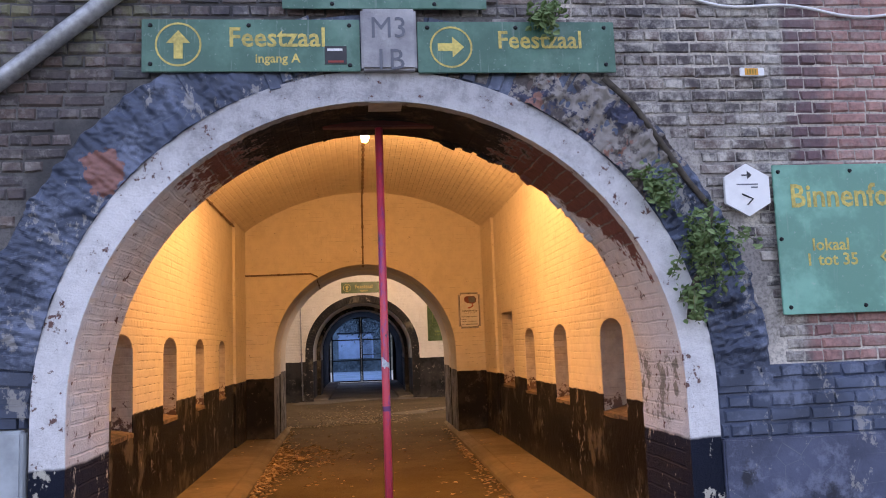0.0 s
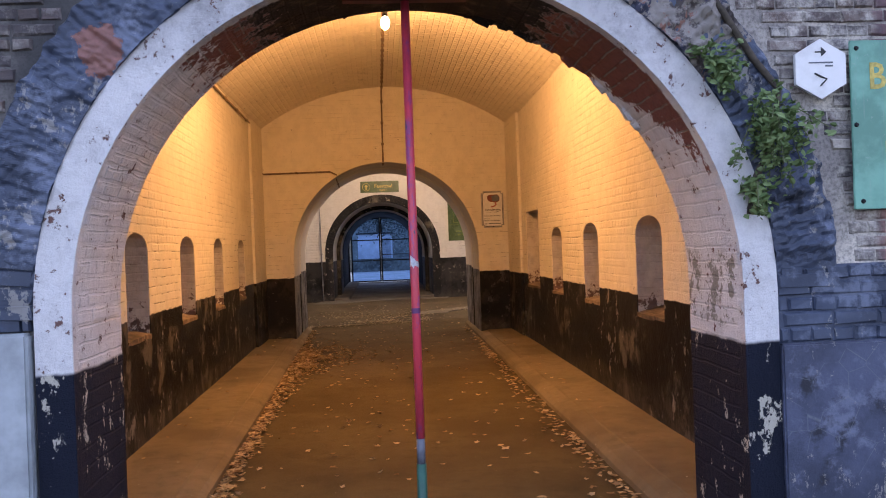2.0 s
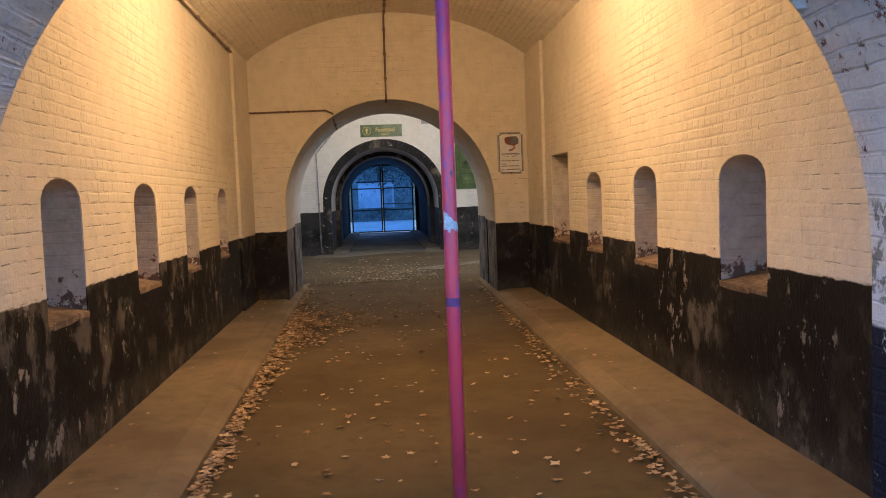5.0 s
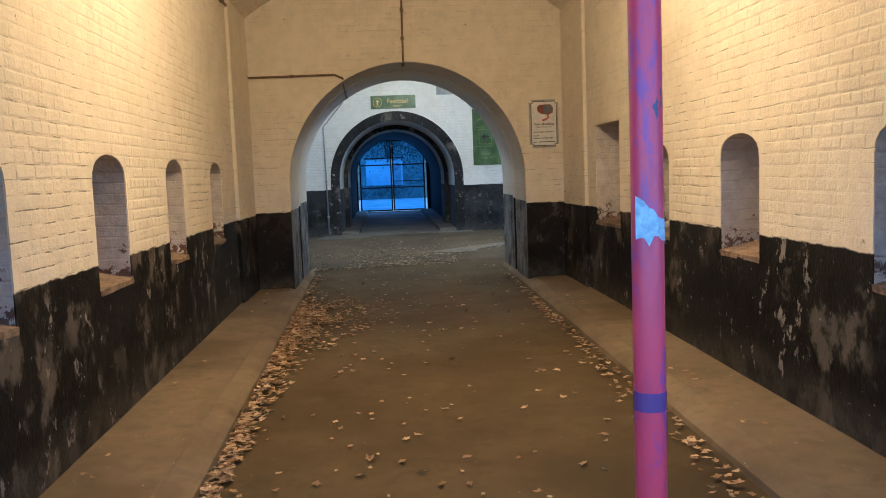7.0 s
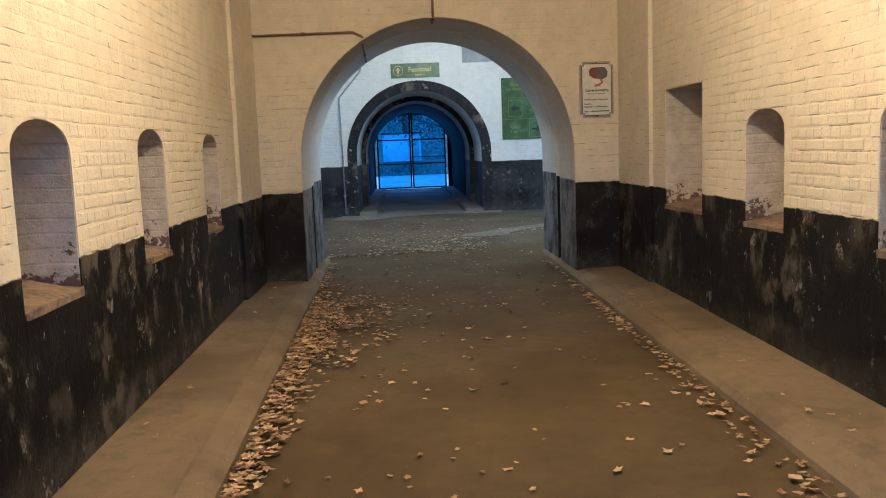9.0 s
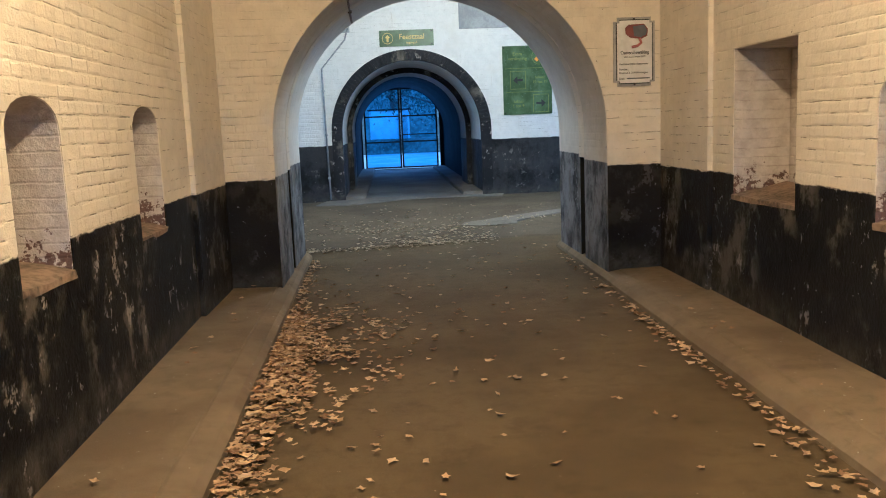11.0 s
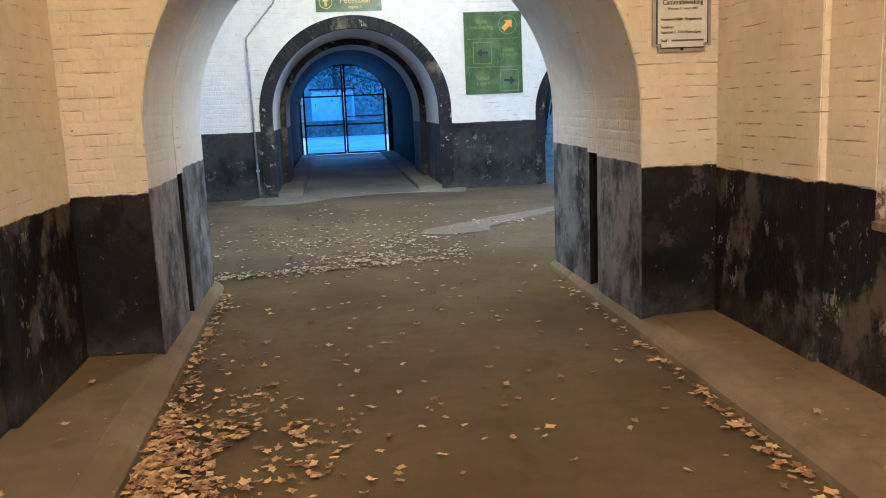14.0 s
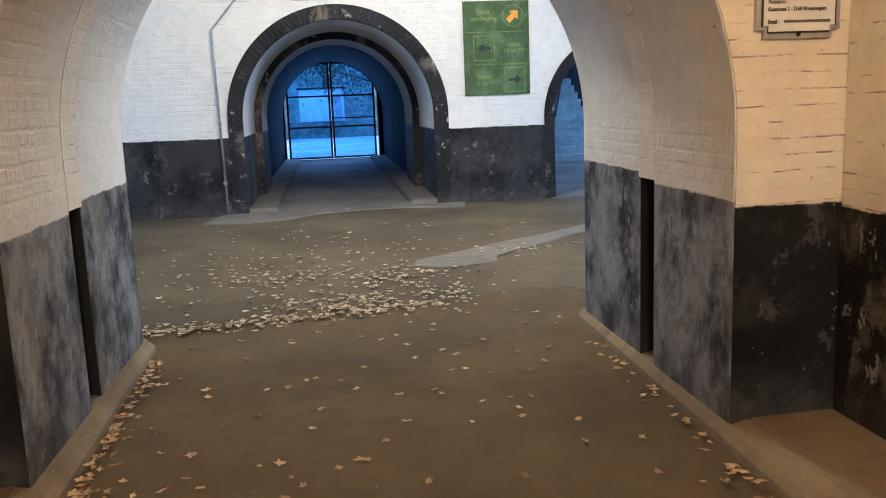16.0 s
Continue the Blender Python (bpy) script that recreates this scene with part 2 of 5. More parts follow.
M_BRICK, M_BRICKS = brick_mat("old_facade_brick"), brick_mat("old_facade_brickwork", False)



def rubble_mat():
    k = Mat("broken_masonry", 0.9)
    a, b = k.noise(9, 7, 0.7), k.noise(30, 6, 0.7)
    c = k.mix(k.step(a, 0.42, 0.5), (0.10, 0.085, 0.085), (0.30, 0.27, 0.25))
    c = k.mix(k.step(k.noise(6, 6, 0.7), 0.53, 0.57), c, (0.055, 0.06, 0.10))
    c = k.mix(k.step(k.noise(5, 6, 0.7, stretch=(1.3, 1, 1)), 0.57, 0.60), c, (0.30, 0.15, 0.12))
    k.bump(k.math("ADD", a, b), 0.8, 0.015)
    return k.done(c)


M_RUBBLE = rubble_mat()


def mortar_mat():
    k = Mat("lime_mortar", 0.95)
    a, b = k.noise(60, 6, 0.7), k.noise(2.0, 4)
    east = k.step(k.math("ADD", k.axis(0), k.noise(2.5, 4)), 1.2, 1.8)
    c = k.mix(k.step(b, 0.4, 0.62), k.mix(east, (0.07, 0.068, 0.07), (0.34, 0.31, 0.29)), k.mix(east, (0.17, 0.16, 0.155), (0.70, 0.64, 0.56)))
    k.bump(a, 0.6, 0.01)
    return k.done(k.mix(k.step(a, 0.4, 0.7), c, k.mix(0.6, c, (0.05, 0.05, 0.05))))


M_MORTAR = mortar_mat()


def navy_mat(name, base, peel):
    """Blue-black tar paint, crazed and chipped."""
    k = Mat(name, 0.5)
    a, b = k.noise(26, 7, 0.72), k.noise(3.2, 5, 0.65)
    c = k.mix(k.step(b, 0.35, 0.7), base, tuple(v * 1.9 + 0.01 for v in base))
    c = k.mix(k.math("MULTIPLY", k.step(k.noise(4.5, 7, 0.72), 0.50, 0.62), 0.65), c, tuple(v * 2.6 + 0.09 for v in base))
    c = k.mix(k.step(k.noise(2.3, 6, 0.7), 0.56, 0.66), c, tuple(v * 0.4 for v in base))
    v = k.t.nodes.new("ShaderNodeTexVoronoi")
    v.feature = "DISTANCE_TO_EDGE"
    v.inputs["Scale"].default_value = 7
    k.put(v.inputs["Vector"], k.pos)
    craze = k.math("MULTIPLY", k.math("SUBTRACT", 1.0, k.step(v.outputs["Distance"], 0.0, 0.012)), k.step(b, 0.5, 0.6))
    c = k.mix(k.math("MULTIPLY", craze, 0.5), c, (0.2, 0.22, 0.24))
    chips = k.step(k.noise(8, 8, 0.75, stretch=(1, 1, 0.6)), 0.585, 0.605)
    c = k.mix(k.math("MULTIPLY", chips, peel), c, (0.48, 0.45, 0.40))
    off = k.math("SQRT", k.math("ADD", k.math("POWER", k.math("ADD", k.axis(0), 1.168), 2.0), k.math("POWER", k.math("SUBTRACT", k.axis(2), 2.36), 2.0)))
    fallen = k.math("SUBTRACT", 1.0, k.step(k.math("ADD", off, k.math("MULTIPLY", k.math("SUBTRACT", k.noise(9, 6, 0.7), 0.5), 0.22)), 0.095, 0.105))
    c = k.mix(fallen, c, k.mix(a, (0.38, 0.16, 0.13), (0.12, 0.06, 0.055)))
    k.bump(k.math("SUBTRACT", k.math("ADD", a, b), fallen), 0.5, 0.008)
    return k.done(c, k.math("ADD", 0.4, k.math("MULTIPLY", a, 0.3)))


M_NAVY = navy_mat("blue_black_tar_paint", (0.036, 0.045, 0.080), 0.45)
M_NAVYBRICK = navy_mat("blue_black_painted_brick", (0.036, 0.050, 0.085), 0.45)


def arch_mat():
    """White limewash on the arch, black at the crown, bare brick where it has fallen off, tar paint below."""
    k = Mat("flaking_limewash_on_arch", 0.8)
    k.b.inputs["Specular IOR Level"].default_value = 0.2
    fine, mid, big = k.noise(40, 6, 0.7), k.noise(8, 8, 0.75), k.noise(2.2, 5, 0.6)
    x, y, z = k.axis(0), k.axis(1), k.axis(2)
    white = k.mix(k.step(mid, 0.4, 0.7), (0.76, 0.75, 0.76), (0.60, 0.59, 0.60))
    # The limewash turns greyer towards the crown.
    crown_grey = k.math("MULTIPLY", k.step(k.math("ADD", z, k.math("MULTIPLY", big, 0.8)), 2.6, 3.1), k.math("ADD", 0.45, k.math("MULTIPLY", k.step(mid, 0.4, 0.6), 0.3)))
    white = k.mix(crown_grey, white, (0.24, 0.235, 0.25))
    brick = k.mix(k.noise(30, 3), (0.31, 0.115, 0.09), (0.14, 0.065, 0.055))
    arc = k.math("ARCTAN2", k.math("SUBTRACT", z, 1.245), k.math("SUBTRACT", x, 0.115))
    saw = k.math("FRACT", k.math("ADD", k.math("MULTIPLY", arc, 20.35), k.math("MULTIPLY", k.noise(4, 3), 0.5)))
    seam = k.step(k.math("ABSOLUTE", k.math("SUBTRACT", saw, 0.5)), 0.40, 0.46)
    brick = k.mix(k.math("MULTIPLY", seam, k.step(k.noise(12, 4), 0.40, 0.55)), brick, k.mix(mid, (0.42, 0.36, 0.32), (0.09, 0.06, 0.05)))
    bare = k.step(k.math("ADD", k.math("MULTIPLY", mid, 0.55), k.math("MULTIPLY", k.noise(22, 6, 0.7), 0.45)), 0.575, 0.592)
    c = k.mix(bare, white, k.mix(0.5, brick, (0.1, 0.09, 0.09)))
    inside = k.step(k.math("ADD", y, k.math("MULTIPLY", mid, 0.1)), 4.06, 4.08)
    wild = k.math("ADD", k.math("MULTIPLY", mid, 0.9), k.math("MULTIPLY", k.noise(20, 6, 0.7), 0.4))
    high = k.step(k.math("ADD", z, k.math("MULTIPLY", wild, 0.5)), 2.80, 2.86)
    c = k.mix(k.math("MULTIPLY", inside, high), c, k.mix(k.step(mid, 0.5, 0.7), (0.022, 0.021, 0.021), (0.12, 0.09, 0.07)))
    east = k.step(x, 0.2, 0.6)
    reach = k.math("ADD", z, k.math("MULTIPLY", east, k.math("MULTIPLY", k.math("SUBTRACT", 4.62, y), 0.95)))
    side = k.math("MULTIPLY", k.step(k.math("ADD", reach, k.math("MULTIPLY", wild, 0.75)), 2.82, 2.86), k.math("SUBTRACT", 1.0, high))
    c = k.mix(k.math("MULTIPLY", inside, side), c, brick)
    grey = k.math("MULTIPLY", k.math("MULTIPLY", east, k.step(k.math("ADD", z, k.math("MULTIPLY", wild, 0.2)), 1.20, 1.24)), k.math("SUBTRACT", 1.0, k.step(k.math("ADD", z, k.math("MULTIPLY", wild, 0.2)), 1.52, 1.58)))
    c = k.mix(k.math("MULTIPLY", k.math("MULTIPLY", grey, inside), k.step(k.noise(9, 7, 0.75), 0.50, 0.53)), c, (0.27, 0.26, 0.235))
    low = k.step(k.math("ADD", z, k.math("MULTIPLY", big, 0.06)), 1.03, 1.05)
    tar = k.mix(k.step(k.noise(7, 8, 0.75, stretch=(1, 1, 0.6)), 0.585, 0.60), k.mix(big, (0.004, 0.006, 0.013), (0.016, 0.021, 0.042)), (0.5, 0.47, 0.40))
    k.bump(k.math("SUBTRACT", k.math("ADD", fine, mid), k.math("MULTIPLY", inside, k.math("ADD", k.math("MULTIPLY", seam, 0.5), k.math("MULTIPLY", bare, 0.7)))), 0.7, 0.014)
    return k.done(k.mix(low, tar, c))


M_ARCH = arch_mat()


def ground_mat(name, dry, damp, grit):
    k = Mat(name, 0.9)
    k.b.inputs["Specular IOR Level"].default_value = 0.2
    a, b, c2 = k.noise(140, 5, 0.7), k.noise(9, 6, 0.65), k.noise(0.8, 4)
    c = k.mix(k.step(c2, 0.38, 0.64), dry, damp)
    c = k.mix(k.math("MULTIPLY", k.step(b, 0.45, 0.7), 0.5), c, tuple(v * 0.6 for v in dry))
    blot = k.step(k.noise(2.1, 7, 0.72), 0.54, 0.66)
    c = k.mix(k.math("MULTIPLY", blot, 0.35), c, tuple(v * 0.55 for v in damp))
    c = k.mix(k.math("MULTIPLY", k.step(a, 0.6, 0.75), 0.5), c, grit)
    c = k.mix(k.math("MULTIPLY", k.step(k.noise(34, 3, 0.5), 0.73, 0.75), 0.7), c, tuple(min(0.6, v * 2.0) for v in grit))
    k.bump(k.math("ADD", a, b), 0.65, 0.007)
    return k.done(c, k.math("ADD", 0.72, k.math("MULTIPLY", c2, 0.25)))


M_GROUND = ground_mat("dusty_asphalt", (0.118, 0.087, 0.037), (0.082, 0.060, 0.026), (0.2, 0.16, 0.10))
M_ASPHALT = ground_mat("grey_corridor_asphalt", (0.122, 0.098, 0.060), (0.084, 0.068, 0.043), (0.24, 0.2, 0.15))
M_KERB = ground_mat("worn_concrete_ledge", (0.235, 0.185, 0.108), (0.155, 0.118, 0.068), (0.34, 0.3, 0.24))
M_SCREED = ground_mat("pale_screed", (0.20, 0.18, 0.15), (0.15, 0.135, 0.11), (0.3, 0.28, 0.24))
M_GRASS = ground_mat("short_grass_and_gravel", (0.58, 0.58, 0.54), (0.42, 0.44, 0.38), (0.66, 0.66, 0.63))


def leaf_mat(name, a, b):
    k = Mat(name, 0.7)
    c = k.mix(k.island(), a, b)
    return k.done(k.mix(k.math("MULTIPLY", k.noise(90, 3), 0.5), c, tuple(v * 0.5 for v in a)))


M_LEAF = leaf_mat("dry_oak_leaf", (0.24, 0.125, 0.04), (0.76, 0.56, 0.29))
# Paler copy of the dry leaf colours, for the corridor floor.
M_PALELEAF = leaf_mat("pale_trodden_leaf", (0.30, 0.22, 0.13), (0.74, 0.64, 0.46))
M_FERN = leaf_mat("green_wall_plant_leaf", (0.09, 0.17, 0.05), (0.24, 0.34, 0.14))
M_TREE = leaf_mat("tree_leaf", (0.05, 0.06, 0.045), (0.11, 0.12, 0.09))


def bulb_mat():
    k = Mat("glowing_bulb")
    k.b.inputs["Emission Color"].default_value = (1, 0.75, 0.42, 1)
    k.b.inputs["Emission Strength"].default_value = 25
    return k.done((1, 0.9, 0.7))


def post_mat():
    k = Mat("red_post_paint_with_sky_reflection", 0.35)
    a, b = k.noise(14, 6, 0.7, stretch=(1, 1, 0.35)), k.noise(60, 4)
    c = k.mix(k.step(a, 0.45, 0.7), (0.62, 0.055, 0.085), (0.46, 0.045, 0.085))
    # Violet patches: the sky's reflection on the post, put into the colour.
    c = k.mix(k.math("MULTIPLY", k.step(k.noise(9, 8, 0.75, stretch=(1.6, 1.6, 0.45)), 0.52, 0.60), 0.6), c, (0.14, 0.07, 0.25))
    c = k.mix(k.step(k.noise(26, 6, 0.7, stretch=(1, 1, 0.4)), 0.66, 0.68), c, (0.08, 0.06, 0.10))
    k.bump(b, 0.15, 0.002)
    return k.done(c)


M_POST = post_mat()
M_BULB = bulb_mat()
M_POSTGREEN = plain("green_post_paint", (0.015, 0.10, 0.075), 0.4)
M_POSTGREY = plain("bare_grey_post", (0.12, 0.13, 0.16), 0.5)
# Added tint: the blue of the daylight outside is put into this glass.
M_TINTGLASS = Mat("blue_tint_pane", 0.05)
M_TINTGLASS.b.inputs["Transmission Weight"].default_value = 1.0
M_TINTGLASS.b.inputs["IOR"].default_value = 1.1
M_TINTGLASS = M_TINTGLASS.done((0.34, 0.58, 1.0))


# ---- mesh helpers ----
def mesh(name, verts, faces, mat, parent=None, label="", smooth=False):
    me = bpy.data.meshes.new(name)
    me.from_pydata([tuple(v) for v in verts], [], faces)
    me.materials.append(mat)
    me.update()
    if smooth:
        for p in me.polygons:
            p.use_smooth = True
    ob = new(name, me)
    if parent:
        ob.parent = parent
    if label:
        ob["label"] = label
    return ob


def part(name, bm, mat, parent=None, label="", smooth=False):
    me = bpy.data.meshes.new(name)
    bm.to_mesh(me)
    bm.free()
    me.materials.append(mat)
    if smooth:
        for p in me.polygons:
            p.use_smooth = True
    ob = new(name, me)
    if parent:
        ob.parent = parent
    if label:
        ob["label"] = label
    return ob


def box(x0, x1, y0, y1, z0, z1, bevel=0.0, bm=None):
    own = bm is None
    bm = bm or bmesh.new()
    geom = bmesh.ops.create_cube(bm, size=1)
    for v in geom["verts"]:
        v.co = ((x0 + x1) / 2 + v.co.x * (x1 - x0), (y0 + y1) / 2 + v.co.y * (y1 - y0), (z0 + z1) / 2 + v.co.z * (z1 - z0))
    if bevel and own:
        bmesh.ops.bevel(bm, geom=list(bm.edges), offset=bevel, segments=2, affect="EDGES")
    return bm


def tube(points, r, sides=10, bm=None):
    """A round bar along points."""
    bm = bm or bmesh.new()
    pts = [Vector(p) for p in points]
    rings = []
    for i, p in enumerate(pts):
        d = (pts[min(i + 1, len(pts) - 1)] - pts[max(i - 1, 0)]).normalized()
        a = d.orthogonal().normalized() if not rings else (last - last.dot(d) * d).normalized()
        last = a
        b = d.cross(a)
        rings.append([bm.verts.new(p + r * (math.cos(2 * math.pi * j / sides) * a + math.sin(2 * math.pi * j / sides) * b)) for j in range(sides)])
    for q, s in zip(rings, rings[1:]):
        for j in range(sides):
            bm.faces.new((q[j], q[(j + 1) % sides], s[(j + 1) % sides], s[j]))
    bm.faces.new(rings[0][::-1])
    bm.faces.new(rings[-1])
    return bm


def slab(name, outer, holes, a, b, to, mat, parent=None, back_holes=True):
    """A wall: an outline with holes in (u, v), as thick as from w = a to w = b; to(u, v, w) gives the place."""
    from mathutils.geometry import tessellate_polygon
    loops = [outer] + holes
    flat = [p for lo in loops for p in lo]
    tris = tessellate_polygon([[Vector((u, v, 0)) for u, v in lo] for lo in loops])
    n = len(flat)
    verts = [to(u, v, a) for u, v in flat] + [to(u, v, b) for u, v in flat]
    faces = [tuple(t) for t in tris] + [tuple(i + n for i in t[::-1]) for t in tris]
    k = 0
    for lo in loops:
        m = len(lo)
        for i in range(m):
            p, q = k + i, k + (i + 1) % m
            faces.append((p, q, q + n, p + n))
        k += m
    ob = mesh(name, verts, faces, mat, parent)
    bm = bmesh.new()
    bm.from_mesh(ob.data)
    bmesh.ops.recalc_face_normals(bm, faces=bm.faces)
    bm.to_mesh(ob.data)
    bm.free()
    return ob


def arch_line(c, r, spring, z0, steps=40, a0=0.0, a1=180.0):
    """The outline of a round-headed opening from its right foot over the crown to its left foot."""
    pts = [(c + r, z0)] if z0 is not None else []
    pts += [(c + r * math.cos(radians(a0 + (a1 - a0) * i / steps)), spring + r * math.sin(radians(a0 + (a1 - a0) * i / steps))) for i in range(steps + 1)]
    return pts + ([(c - r, z0)] if z0 is not None else [])


def arch_wall(x0, x1, z0, top, c, r, spring):
    """A wall's outline with a doorway cut up from below."""
    return [(x0, z0), (x0, top), (x1, top), (x1, z0)] + arch_line(c, r, spring, z0)


def ring(c, r0, r1, spring, z0, steps=40):
    return arch_line(c, r1, spring, z0, steps) + arch_line(c, r0, spring, z0, steps)[::-1]


def xz(u, v, w):
    return (u, w, v)


def rise(y):
    """Height of the floor along the passage."""
    t = min(1, max(0, (y - 15.5) / 6.5))
    return 0.15 * t * t * (3 - 2 * t)


# ---- ground and floors ----
ys = [-3000, -300, -30, -5, 0, 4, 8, 12, 15] + [15.5 + 0.5 * i for i in range(14)] + [24, 28, 33, 40, 60, 120, 600, 3000]
xs = [-3000, -300, -30, -9, -4, -2, 0, 2, 4, 9, 30, 300, 3000]
gv = [(x, y, rise(y)) for y in ys for x in xs]
gf = [(j * len(xs) + i, j * len(xs) + i + 1, (j + 1) * len(xs) + i + 1, (j + 1) * len(xs) + i) for j in range(len(ys) - 1) for i in range(len(xs) - 1)]
ground = tagged(mesh("ground", gv, gf, M_GROUND), "dusty brown asphalt floor with scattered dry leaves", "ground", kind="structure")


def left_x(y):
    return -1.80 - 0.12 * (y - 4.6) / 9.3


def right_x(y):
    return 2.00 + 0.11 * (y - 4.6) / 9.3


# ---- entrance front ----
front = slab("wall_entrance", arch_wall(-9, 9, -0.3, 7.0, 0.115, 1.455, 1.245), [], 3.98, 4.60, xz, M_MORTAR)
tagged(front, "weathered old brick fort front with an arched gateway", "wall", kind="structure")
soffit = slab("arch_lining", ring(0.115, 1.445, 1.60, 1.245, 0.0), [], 3.95, 4.606, xz, M_ARCH, front)
soffit["label"] = "flaking white limewashed arch lining"

# ---- tunnel ----
NL = [(6.36, 6.97), (8.07, 8.69), (9.71, 10.28), (11.40, 11.98)]
NR = [(6.34, 7.00), (8.22, 8.83), (9.90, 10.52)]


def niche(a, b, sill=0.87, spring=1.50, top=1.67):
    c, h = (a + b) / 2, (b - a) / 2
    return [(a, sill), (b, sill)] + [(c + h * math.cos(radians(180 * i / 12)), spring + (top - spring) * math.sin(radians(180 * i / 12)) ** 0.75) for i in range(13)]


SQ = [(11.39, 0.87), (12.36, 0.87), (12.36, 1.94), (11.39, 1.94)]
for name, fx, holes, sgn in (("wall_west", left_x, [niche(*n) for n in NL], -1), ("wall_east", right_x, [niche(*n) for n in NR] + [SQ], 1)):
    w = slab(name, [(4.6, -0.3), (14.2, -0.3), (14.2, 4.4), (4.6, 4.4)], holes, 0.0, 0.42, lambda u, v, s, fx=fx, sgn=sgn: (fx(u) + sgn * s, u, v), M_TUNNEL)
    tagged(w, "cream limewashed brick wall with niches and black dado", "wall", kind="structure")
    for h in holes:
        my, mz = sum(p[0] for p in h) / len(h), sum(p[1] for p in h) / len(h)
        inner = [(my + (p[0] - my) * 0.985, mz + (p[1] - mz) * 0.99) for p in h]
        slab("niche_lining", h, [inner], 0.006, 0.42, lambda u, v, s, fx=fx, sgn=sgn: (fx(u) + sgn * s, u, v), M_NICHE, w)
    back = mesh("niche_back", [(fx(4.6) + sgn * 0.424, 4.6, 0), (fx(14.2) + sgn * 0.424, 14.2, 0), (fx(14.2) + sgn * 0.424, 14.2, 3), (fx(4.6) + sgn * 0.424, 4.6, 3)], [(0, 1, 2, 3)], M_NICHE, w)

# vault: a flat segment of a circle
VC, VH, VS, VR = 0.10, 2.04, 3.42, 0.68
RAD = (VH * VH + VR * VR) / (2 * VR)
ANG = math.asin(VH / RAD)


def vault(a, r, y):
    return (VC + (RAD + r) * math.sin(a), y, VS + VR - RAD + (RAD + r) * math.cos(a))


vv, vf = [], []
N = 36
for i in range(N + 1):
    a = -ANG * 1.12 + 2.24 * ANG * i / N
    vv += [vault(a, 0, 4.55), vault(a, 0, 14.0), vault(a, 0.3, 4.55), vault(a, 0.3, 14.0)]
for i in range(N):
    k, m = 4 * i, 4 * i + 4
    vf += [(k, k + 1, m + 1, m), (k + 2, m + 2, m + 3, k + 3), (k, m, m + 2, k + 2), (k + 1, k + 3, m + 3, m + 1)]
ceiling = tagged(mesh("ceiling", vv, vf, M_TUNNEL), "cream limewashed brick barrel vault", "ceiling", kind="structure")

# end wall with the inner doorway: two leaves of wall with a slot between them
DC, DR, DS = 0.07, 1.50, 1.39
endwall = slab("wall_inner", arch_wall(-2.6, 2.8, -0.3, 4.6, DC, DR, DS), [], 13.90, 14.80, xz, M_DOORWALL)
tagged(endwall, "cream limewashed end wall with an arched doorway", "wall", kind="structure")
# Flat black back of the slot, open to view below the rib.
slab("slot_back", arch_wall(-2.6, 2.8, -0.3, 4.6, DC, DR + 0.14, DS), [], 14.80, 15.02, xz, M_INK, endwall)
wall2 = slab("wall_corridor_south", arch_wall(-9, 9, -0.3, 4.6, DC, DR, DS), [], 15.02, 16.05, xz, M_REVEAL2)
tagged(wall2, "whitewashed thick masonry of an arched doorway", "wall", kind="structure")
slab("reveal_skin", ring(DC, DR - 0.006, DR + 0.003, DS, 0.0), [], 13.91, 14.795, xz, M_REVEAL, endwall)

slab("slot_rib", ring(DC, DR - 0.008, DR + 0.138, DS, 1.10), [], 14.802, 15.018, xz, M_DOORWALL, endwall)

# Cheeks of the slot in flat black up to the rib.
M_SLOT = plain("black_slot_side", (0.008, 0.008, 0.008), 0.9)
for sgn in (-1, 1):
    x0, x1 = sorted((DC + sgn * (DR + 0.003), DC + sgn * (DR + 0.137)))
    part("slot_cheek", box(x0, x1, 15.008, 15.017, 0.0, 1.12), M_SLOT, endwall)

# raised ledges on both sides
for name, e0, e1, sgn, fx in (("ledge_west", -1.10, -1.36, -1, left_x), ("ledge_east", 1.40, 1.52, 1, right_x)):
    lv, lf = [], []
    rows = [4.62 + 0.29 * i for i in range(40)] + [16.10, 16.22]
    for y in rows:
        e = e0 + (e1 - e0) * (y - 4.6) / 11.6 + sgn * (0.06 if y > 16.2 else 0) + 0.008 * noise.noise((y * 1.7, sgn, 0))
        h = 0.115 + 0.006 * noise.noise((y, sgn, 3))
        lv += [(e, y, -0.05), (e + sgn * 0.012, y, 0.035), (e + sgn * 0.05, y, h - 0.045), (e + sgn * 0.155, y, h - 0.022), (e + sgn * 0.16, y, h - 0.030), (e + sgn * 0.17, y, h - 0.018), (sgn * 2.6, y, h)]
    for i in range(len(rows) - 1):
        for j in range(6):
            a = 7 * i + j
            lf.append((a, a + 1, a + 8, a + 7))
    n = 7 * (len(rows) - 1)
    lf += [tuple(range(7)), tuple(range(n, n + 7))]
    tagged(mesh(name, lv, lf, M_KERB), "worn concrete ledge along the tunnel wall", "ledge", kind="structure")

# ---- cross corridor and far passage ----
FC, FR, FS = 0.03, 1.29, 1.40
far = slab("wall_corridor_north", [(-9, -0.3), (-9, 4.6), (9, 4.6), (9, -0.3), (5.0, -0.3)] + arch_line(4.0, 1.0, 1.30, None)[0:] + [(3.0, -0.3)] + arch_line(FC, FR, FS, -0.3), [], 22.0, 22.9, xz, M_FAR)
tagged(far, "whitewashed corridor wall with black dado and black-ringed arch", "wall", kind="structure")
